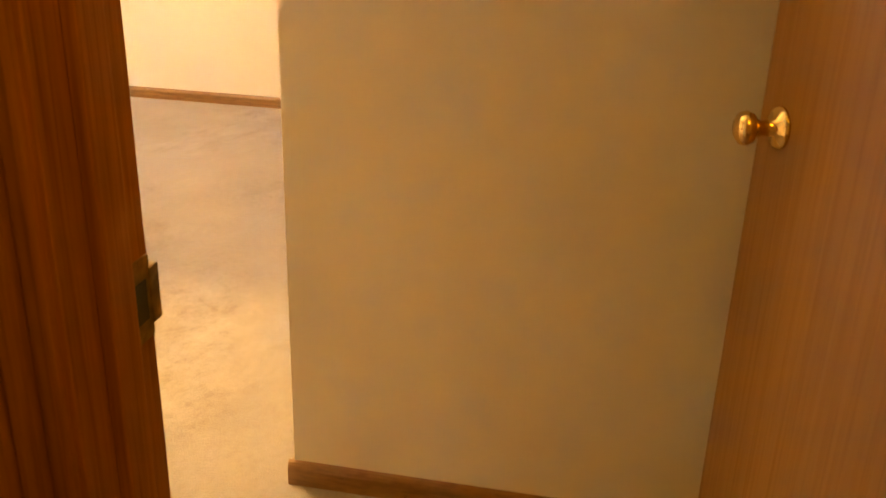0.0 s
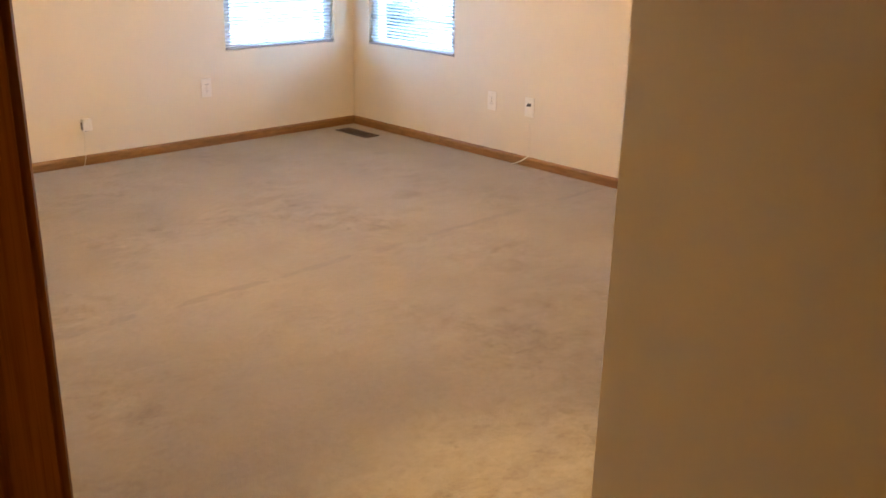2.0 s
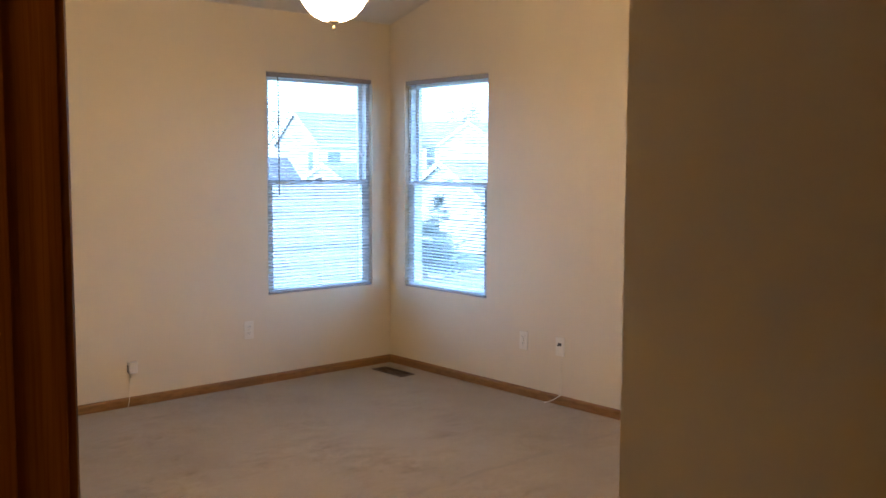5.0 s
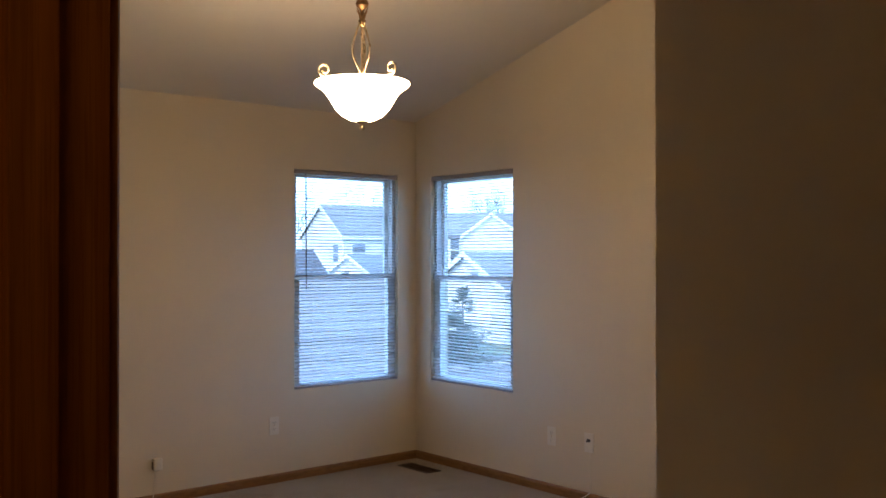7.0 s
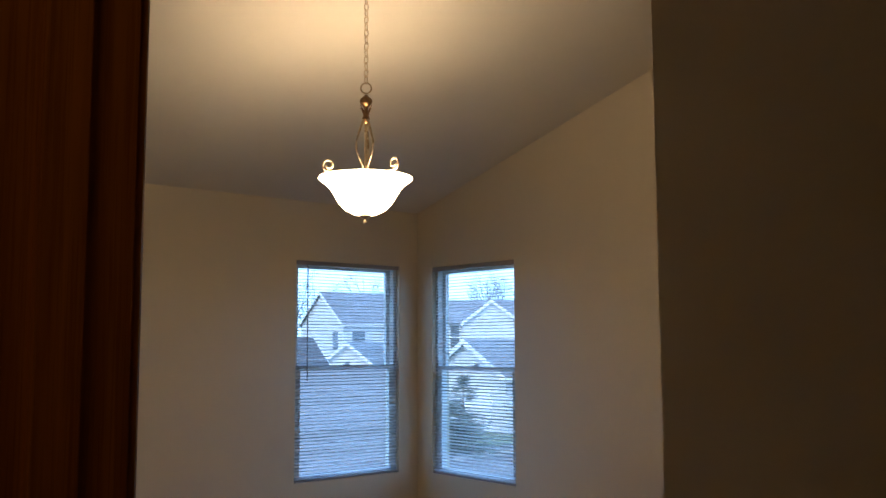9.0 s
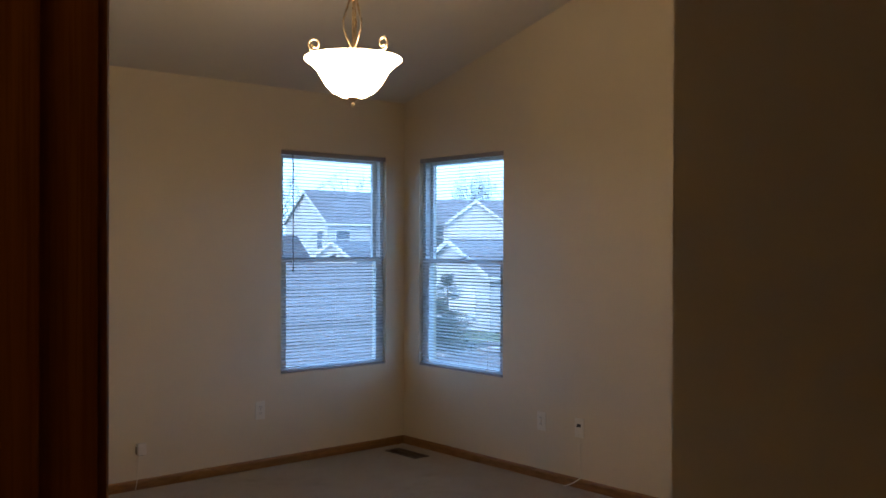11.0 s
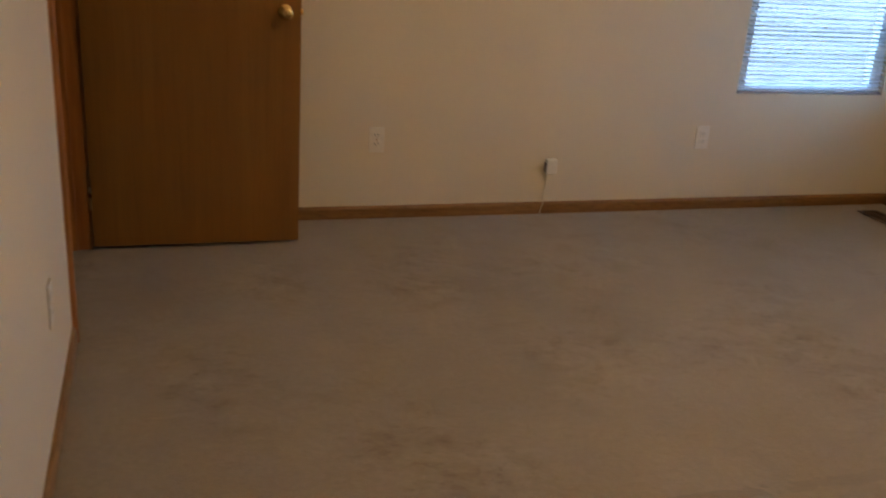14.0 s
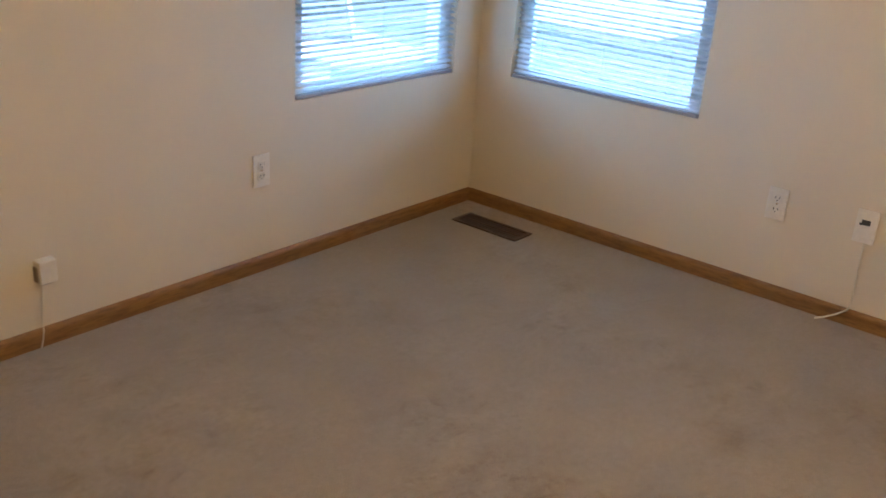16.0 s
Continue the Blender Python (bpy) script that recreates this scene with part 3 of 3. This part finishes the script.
# ---- wall plates, register, wires ----
def outlet(m, label="ivory duplex outlet plate low on the wall"):
    o = empty("wall_outlet", m, label, "outlet", "outlets along the walls")
    bm = bmesh.new()
    box(bm, -0.035, 0.035, 0.0, 0.005, -0.0575, 0.0575, 0.002)
    part("cover_plate", bm, IVORY, o)
    for z in (-0.020, 0.020):
        bm = bmesh.new()
        box(bm, -0.017, 0.017, 0.003, 0.0068, z - 0.014, z + 0.014, 0.0015)
        socket = part("socket", bm, IVORY, o)
        bm = bmesh.new()
        box(bm, -0.0085, -0.006, 0.0066, 0.0071, z - 0.002, z + 0.007)
        box(bm, 0.006, 0.0085, 0.0066, 0.0071, z - 0.002, z + 0.007)
        box(bm, -0.002, 0.002, 0.0066, 0.0071, z - 0.010, z - 0.006)
        part("slots", bm, SLOT, socket)
    bm = bmesh.new()
    lathe(bm, [(0.0005, 0.0), (0.003, 0.0), (0.0025, 0.0015), (0.0005, 0.002)], 10)
    s = part("screw", bm, POLISHED, o)
    s.matrix_local = pose(0, 0.0048, 0, -90, 0, 0)
    return o


WEST_OUTLET = -1.62


def on_north(x, z):
    return pose(x, -0.0005, z, 0, 0, 180)


def on_east(y, z):
    return pose(-0.0005, y, z, 0, 0, 90)


outlet(on_north(-1.174, 0.368))
outlet(on_north(-2.805, 0.363))
outlet(on_east(-1.343, 0.351))
outlet(pose(XL + 0.0005, WEST_OUTLET, 0.355, 0, 0, -90))

# low-voltage plate with an open dark hole
j = empty("wall_jack", on_east(-1.644, 0.354), "ivory jack plate with a dark open hole", "wall jack")
bm = bmesh.new()
box(bm, -0.035, 0.035, 0.0, 0.005, -0.0575, 0.0575, 0.002)
part("cover_plate", bm, IVORY, j)
bm = bmesh.new()
box(bm, -0.012, 0.016, 0.004, 0.0062, 0.004, 0.022, 0.001)
box(bm, 0.010, 0.022, 0.004, 0.0060, 0.002, 0.010, 0.001)
part("jack_opening", bm, SLOT, j)

# surface telephone box and its wire
b = empty("phone_jack", on_north(-1.965, 0.236), "small ivory surface-mounted phone jack box", "phone jack")
bm = bmesh.new()
box(bm, -0.026, 0.026, 0.0, 0.036, -0.034, 0.034, 0.004)
part("jack_box", bm, IVORY, b)
bm = bmesh.new()
box(bm, -0.010, 0.020, 0.006, 0.030, -0.0365, -0.024)
# slab on the left side stands in for the box's soft shadow
box(bm, 0.0245, 0.0285, 0.003, 0.026, -0.030, 0.016)
part("jack_port_and_shadow", bm, PORT_SHADOW, b)
bm = bmesh.new()
tube(bm, [(-1.972, -0.006, 0.204), (-1.974, -0.004, 0.16), (-1.983, -0.005, 0.10), (-1.985, -0.006, 0.068), (-1.987, -0.016, 0.052), (-1.993, -0.018, 0.025), (-2.000, -0.019, 0.004)], 0.0016, 6)
tagged(part("phone_wire", bm, WIRE), "pale thin wire running down to the carpet", "wire")
bm = bmesh.new()
tube(bm, [(-0.003, -1.650, 0.297), (-0.003, -1.652, 0.20), (-0.004, -1.657, 0.12), (-0.006, -1.655, 0.060)], 0.0016, 6)
tagged(part("cable_run", bm, WIRE), "thin pale cable running down the wall", "wire")
bm = bmesh.new()
tube(bm, [(-0.006, -1.655, 0.060), (-0.016, -1.650, 0.054), (-0.024, -1.625, 0.034), (-0.034, -1.590, 0.014), (-0.050, -1.565, 0.006)], 0.0034, 6)
tagged(part("cable_end", bm, WIRE), "pale cable end curling over the baseboard", "wire")


def register(x0, x1, y0, y1):
    """A floor register: frame and dark louvres over a duct."""
    r = empty("floor_register", pose((x0 + x1) / 2, (y0 + y1) / 2, 0), "brown metal floor register set in the carpet", "floor vent")
    w, l = (x1 - x0) / 2, (y1 - y0) / 2
    bm = bmesh.new()
    for a, c, d, e in ((-w, -w + 0.014, -l, l), (w - 0.014, w, -l, l), (-w + 0.014, w - 0.014, -l, -l + 0.016), (-w + 0.014, w - 0.014, l - 0.016, l)):
        box(bm, a, c, d, e, 0.0, 0.006, 0.0015)
    part("register_frame", bm, VENT, r)
    bm = bmesh.new()
    box(bm, -w + 0.01, w - 0.01, -l + 0.01, l - 0.01, 0.0003, 0.0012)
    part("duct_bottom", bm, SLOT, r)
    n = 20
    lou = bmesh.new()
    box(lou, -w + 0.014, w - 0.014, -0.0022, 0.0022, 0.001, 0.0052)
    me = mesh_of("louvre", lou, VENT)
    for k in range(n):
        o = new("louvre", me)
        o.parent = r
        o.location = (0, -l + 0.016 + (2 * l - 0.032) * (k + 0.5) / n, 0)
    bm = bmesh.new()
    box(bm, -0.003, 0.003, -l + 0.014, l - 0.014, 0.002, 0.0056)
    part("centre_bar", bm, VENT, r)


register(-0.262, -0.140, -0.445, -0.123)

# hall ceiling fixture
f = empty("flush_ceiling_light", pose(-4.44, -5.02, 2.44), "lit round glass flush ceiling light", "ceiling light")
bm = bmesh.new()
lathe(bm, [(0.001, 0.0), (0.15, 0.0), (0.15, -0.02), (0.001, -0.02)], 32)
part("pan", bm, BRASS, f)


# recessed downlight trim
f = empty("recessed_downlight", pose(SPOT_X, SPOT_Y, EAVE - SLOPE * SPOT_Y), "lit recessed ceiling downlight with white trim", "ceiling light")
bm = bmesh.new()
lathe(bm, [(0.055, -0.02), (0.085, -0.02), (0.09, -0.012), (0.09, 0.02), (0.055, 0.02)], 28)
bmesh.ops.delete(bm, geom=[q for q in bm.faces if len(q.verts) > 4], context="FACES_ONLY")
part("trim_ring", bm, VINYL, f)

# ---- outside ----
GROUND = -2.9
bm = bmesh.new()
bmesh.ops.create_grid(bm, x_segments=40, y_segments=40, size=600)
ob = part("ground", bm, GRASS)
ob.location = (0, 0, GROUND)
tagged(ob, "dull green winter lawn reaching the horizon", "ground", kind="structure")

EYE = Vector((-4.3, -5.44, 0))


def spot(az, d):
    """A place outside by its bearing from the doorway, in degrees to the right of north, and its distance."""
    return EYE + Vector((math.sin(radians(az)) * d, math.cos(radians(az)) * d, 0))


def house(label, az, d, turn, width, depth, eave, ridge, siding, windows=(), garage_door=False, group="houses across the street", roofing=SHINGLE):
    """A gabled house whose near gable peak stands at a bearing and distance: local x along the ridge; windows as (place, z, w, h, side)."""
    w, dp = width / 2, depth / 2
    p = spot(az, d) + Vector((math.cos(radians(turn)), math.sin(radians(turn)), 0)) * w
    h = empty("house", pose(p.x, p.y, GROUND, 0, 0, turn), label, "house", group)
    bm = bmesh.new()
    ring = [(-w, -dp), (w, -dp), (w, dp), (-w, dp)]
    low = [bm.verts.new((x, y, 0)) for x, y in ring]
    top = [bm.verts.new((x, y, eave)) for x, y in ring]
    ra, rb = bm.verts.new((-w, 0, ridge)), bm.verts.new((w, 0, ridge))
    for k in (0, 2):
        bm.faces.new((low[k], low[k + 1], top[k + 1], top[k]))
    bm.faces.new((low[1], low[2], top[2], rb, top[1]))
    bm.faces.new((low[3], low[0], top[0], ra, top[3]))
    part("wall", bm, siding, h)
    o, t = 0.22, 0.16
    fall = (ridge - eave) / dp
    bm = bmesh.new()
    for s in (-1, 1):
        a = [(-w - o, s * (dp + o), eave - fall * o), (w + o, s * (dp + o), eave - fall * o), (w + o, 0, ridge), (-w - o, 0, ridge)]
        lo = [bm.verts.new((x, y, z + 0.02)) for x, y, z in a]
        hi = [bm.verts.new((x, y, z + t + 0.02)) for x, y, z in a]
        bm.faces.new(lo), bm.faces.new(hi)
        for k in range(4):
            bm.faces.new((lo[k], lo[(k + 1) % 4], hi[(k + 1) % 4], hi[k]))
    part("roof", bm, roofing, h)
    for s in (-1, 1):
        for e in (-1, 1):
            bm = bmesh.new()
            x0 = e * (w + o + 0.02)
            a = [(x0, s * (dp + o), eave - fall * o + t + 0.03), (x0, 0, ridge + t + 0.03), (x0, 0, ridge - 0.1), (x0, s * (dp + o), eave - fall * o - 0.1)]
            f0 = [bm.verts.new(q) for q in a]
            f1 = [bm.verts.new((q[0] + e * 0.04, q[1], q[2])) for q in a]
            bm.faces.new(f0), bm.faces.new(f1)
            for k in range(4):
                bm.faces.new((f0[k], f0[(k + 1) % 4], f1[(k + 1) % 4], f1[k]))
            part("rake_board", bm, TRIM, h)
    bm = bmesh.new()
    box(bm, -w - o, w + o, -dp - o - 0.1, -dp - o, eave - fall * o - 0.1, eave - fall * o + 0.12)
    part("gutter", bm, TRIM, h)
    for wx, wz, ww, wh, side in windows:
        win = new("house_window")
        win.parent = h
        if side == "front":
            win.matrix_local = pose(wx, -dp, wz)
        elif side == "back":
            win.matrix_local = pose(wx, dp, wz, 0, 0, 180)
        else:
            win.matrix_local = pose(-w, wx, wz, 0, 0, -90)
        bm = bmesh.new()
        for a, b, c, e in ((-ww / 2 - 0.1, -ww / 2, -wh / 2 - 0.1, wh / 2 + 0.1), (ww / 2, ww / 2 + 0.1, -wh / 2 - 0.1, wh / 2 + 0.1), (-ww / 2, ww / 2, wh / 2, wh / 2 + 0.1), (-ww / 2, ww / 2, -wh / 2 - 0.1, -wh / 2), (-ww / 2, ww / 2, -0.03, 0.03)):
            box(bm, a, b, -0.07, 0.02, c, e)
        part("frame", bm, TRIM, win)
        bm = bmesh.new()
        box(bm, -ww / 2, ww / 2, -0.03, 0.01, -wh / 2, wh / 2)
        part("pane", bm, DARKPANE, win)
    if garage_door:
        gx, gy, gw, gh, side = garage_door
        g = new("garage_door")
        g.parent = h
        g.matrix_local = pose(gx, -dp, 0) if side == "front" else pose(-w, gy, 0, 0, 0, -90)
        for r in range(4):
            bm = bmesh.new()
            box(bm, -gw / 2, gw / 2, -0.06, 0.01, gh * r / 4 + 0.01, gh * (r + 1) / 4 - 0.01, 0.01)
            part("panel", bm, TRIM, g)
    return h


house("two-storey pale-sided house with grey shingle roof", 32.83, 88, -9, 13, 9.5, 6.2, 9.1, SIDING, [(-3.2, 4.7, 1.2, 1.6, "side"), (-5.0, 4.7, 1.3, 1.6, "front"), (-0.6, 4.7, 1.3, 1.6, "front")])
house("pale gabled garage with grey shingle roof", 34.40, 72, 36, 9, 3.9, 2.85, 4.40, SIDING)
house("low tan house with dark shingle roof", 32.1, 60, 168, 9.0, 7, 2.7, 4.65, SIDING_TAN, roofing=SHINGLE_DARK)
house("pale gabled wing projecting from a two-storey house", 43.15, 79, 48, 5.0, 4.8, 6.1, 7.9, SIDING)
house("two-storey pale-sided house with grey roof along the street", 44.8, 84, 138, 7.6, 7.0, 6.1, 8.1, SIDING, [(1.83, 4.95, 0.75, 1.9, "back")])
house("pale gabled garage with wide door", 41.62, 49, -8, 9, 6.8, 2.75, 4.45, SIDING, garage_door=(0, 0.2, 4.8, 2.15, "side"))
house("two-storey pale house with tall gable", 52.5, 84, 40, 11, 11, 5.6, 8.8, SIDING, [(-2.6, 4.6, 1.2, 1.6, "side")])
house("neighbouring low garage with broad grey roof", 12.1, 20.4, -38.5, 9.2, 7.0, 2.2, 3.78, SIDING, group="neighbouring garages")
side_house = house("pale single-storey house with porch beside the drive", 53.6, 32, 2, 7.5, 7, 2.7, 4.6, SIDING, [(0, 1.5, 1.2, 1.3, "front")], group="neighbouring garages")


# ---- road, kerb, drives ----
def strip(name, label, category, material, points, z0, z1, kind="structure"):
    bm = bmesh.new()
    lo = [bm.verts.new((x, y, GROUND - 0.02 + z0)) for x, y in points]
    hi = [bm.verts.new((x, y, GROUND + z1)) for x, y in points]
    bm.faces.new(lo), bm.faces.new(hi)
    for k in range(len(points)):
        bm.faces.new((lo[k], lo[(k + 1) % len(points)], hi[(k + 1) % len(points)], hi[k]))
    return tagged(part(name, bm, material), label, category, kind=kind)


strip("road", "grey asphalt residential street", "road", ASPHALT, [(-40, 27.0), (60, 10.0), (60, 18.5), (-40, 35.5)], 0.0, 0.012)
strip("kerb", "pale concrete kerb along the street", "kerb", CONCRETE, [(-40, 35.5), (16.5, 25.9), (16.5, 26.25), (-40, 35.9)], 0.0, 0.14)
strip("kerb", "pale concrete kerb along the street", "kerb", CONCRETE, [(19.5, 21.75), (30, 21.9), (30, 22.3), (19.5, 22.2)], 0.0, 0.14)
strip("pavement", "worn grey asphalt drive below the window", "driveway", ASPHALT, [(12.5, 3.0), (30.0, 3.0), (30.0, 12.0), (18.5, 12.0), (16.0, 9.0)], 0.0, 0.02)
strip("pavement", "pale concrete drive beside the house", "driveway", CONCRETE, [(11.2, 12.2), (14.2, 12.0), (15.4, 16.0), (12.0, 16.4)], 0.0, 0.03)


# ---- trees ----
def spruce(label, x, y, height, spread, seed, clumps=16, size=1.0):
    """An evergreen: tapered trunk, drooping whorls of limbs with clumps of needles."""
    rng = random.Random(seed)
    t = empty("spruce_tree", pose(x, y, GROUND), label, "tree")
    bm = bmesh.new()
    tube(bm, [(0, 0, 0), (0.02, 0, height * 0.5), (0, 0.01, height)], 0.09, 8, 0.01)
    part("trunk", bm, BARK, t)
    limbs, leaves = bmesh.new(), bmesh.new()
    for w in range(15):
        f = w / 15
        z = height * (0.06 + 0.92 * f)
        reach = spread * (1 - f) ** 0.8 + 0.08
        for k in range(7):
            a = rng.uniform(0, 6.283)
            r = reach * rng.uniform(0.65, 1.15)
            tip = Vector((r * math.cos(a), r * math.sin(a), z + r * rng.uniform(-0.12, 0.28)))
            tube(limbs, [(0, 0, z), tip * 0.5 + Vector((0, 0, z * 0.5 + 0.02)), tip], 0.018, 4, 0.004)
            for c in range(clumps):
                u = rng.uniform(0.25, 1.05)
                p = Vector((tip.x * u, tip.y * u, z + (tip.z - z) * u)) + Vector([rng.uniform(-0.09, 0.09) for _ in range(3)])
                d = Vector((math.cos(a) + rng.uniform(-0.7, 0.7), math.sin(a) + rng.uniform(-0.7, 0.7), rng.uniform(-0.2, 0.6))).normalized() * rng.uniform(0.10, 0.22) * size
                s = d.cross(Vector((rng.uniform(-1, 1), rng.uniform(-1, 1), 1))).normalized() * 0.025 * size
                v = [leaves.verts.new(q) for q in (p - s, p + s, p + d)]
                leaves.faces.new(v)
    part("limbs", limbs, BARK, t)
    part("crown", leaves, NEEDLES, t)


def bare_tree(label, x, y, height, seed):
    """A leafless broad tree of forked, tapering limbs."""
    rng = random.Random(seed)
    t = empty("bare_tree", pose(x, y, GROUND), label, "tree", "bare trees behind the houses")
    trunk, twigs = bmesh.new(), bmesh.new()
    tube(trunk, [(0, 0, 0), (0.1, 0, height * 0.2), (0, 0.1, height * 0.4)], height * 0.018, 7, height * 0.011)
    part("trunk", trunk, BARK, t)

    def grow(p, d, length, r, depth):
        q = p + d * length * 0.5 + Vector([rng.uniform(-0.06, 0.06) * length for _ in range(3)])
        e = p + d * length
        tube(twigs, [p, q, e], r, 4, r * 0.55)
        if depth:
            for _ in range(rng.choice((2, 3, 3))):
                nd = (d + Vector((rng.uniform(-0.75, 0.75), rng.uniform(-0.75, 0.75), rng.uniform(-0.1, 0.5)))).normalized()
                grow(e, nd, length * rng.uniform(0.6, 0.85), r * 0.55, depth - 1)

    for k in range(4):
        a = rng.uniform(0, 6.283)
        grow(Vector((0, 0.1, height * (0.3 + 0.03 * k))), Vector((0.6 * math.cos(a), 0.6 * math.sin(a), 1)).normalized(), height * 0.2, height * 0.009, 4)
    part("limbs", twigs, BARK, t)


p = spot(41.35, 40)
spruce("young spruce with sparse blue-green needles", p.x, p.y, 3.2, 1.30, 5, 24)
p = spot(39.7, 37.5)
spruce("low spreading evergreen beside the spruce", p.x, p.y, 2.15, 2.9, 8, 60, 1.5)
for k, (az, d, hgt) in enumerate(((30.6, 112, 15.5), (32.4, 120, 13.8), (36.3, 118, 14.5), (37.6, 108, 12.5), (42.6, 116, 13.5), (44.6, 104, 13.0), (46.5, 112, 14.5))):
    p = spot(az, d)
    bare_tree("tall leafless tree behind the rooftops", p.x, p.y, hgt, 20 + k)


# ---- parked car, porch column ----
def parked_car(x, y, turn):
    c = empty("parked_car", pose(x, y, GROUND + 0.012, 0, 0, turn), "small red car parked on the drive", "car")
    bm = bmesh.new()
    prof = [(-2.1, 0.25), (2.1, 0.25), (2.15, 0.55), (2.0, 0.75), (1.1, 0.88), (0.45, 1.40), (-1.0, 1.42), (-1.75, 0.95), (-2.1, 0.85)]
    a = [bm.verts.new((u, -0.85, v)) for u, v in prof]
    b = [bm.verts.new((u, 0.85, v)) for u, v in prof]
    for k in range(len(prof)):
        bm.faces.new((a[k], a[(k + 1) % len(prof)], b[(k + 1) % len(prof)], b[k]))
    bm.faces.new(a), bm.faces.new(b)
    bmesh.ops.bevel(bm, geom=bm.edges[:], offset=0.06, segments=2, affect="EDGES")
    part("body", bm, CARRED, c)
    for s in (-1, 1):
        bm = bmesh.new()
        q = [(0.95, 0.92), (0.42, 1.34), (-0.95, 1.36), (-1.5, 0.95)]
        f0 = [bm.verts.new((u, s * 0.856, v)) for u, v in q]
        f1 = [bm.verts.new((u, s * 0.83, v)) for u, v in q]
        bm.faces.new(f0), bm.faces.new(f1)
        for k in range(4):
            bm.faces.new((f0[k], f0[(k + 1) % 4], f1[(k + 1) % 4], f1[k]))
        part("side_window", bm, DARKPANE, c)
        for u in (-1.3, 1.3):
            w = new("wheel")
            w.parent = c
            w.matrix_local = pose(u, s * 0.78, 0.31, 90, 0, 0)
            bm = bmesh.new()
            lathe(bm, [(0.2, -0.09), (0.29, -0.1), (0.31, -0.06), (0.31, 0.06), (0.29, 0.1), (0.2, 0.09)], 20)
            part("tyre", bm, RUBBER, w)
            bm = bmesh.new()
            lathe(bm, [(0.02, -0.095), (0.19, -0.085), (0.2, 0.0), (0.19, 0.085), (0.02, 0.095)], 16)
            part("rim", bm, VINYL, w)


parked_car(26.6, 10.9, -8)
bm = bmesh.new()
box(bm, 22.0, 22.55, 10.25, 10.60, GROUND, GROUND + 2.5, 0.02)
box(bm, 21.93, 22.62, 10.18, 10.67, GROUND, GROUND + 0.2, 0.02)
tagged(part("porch_column", bm, TRIM), "square white painted porch column", "column")
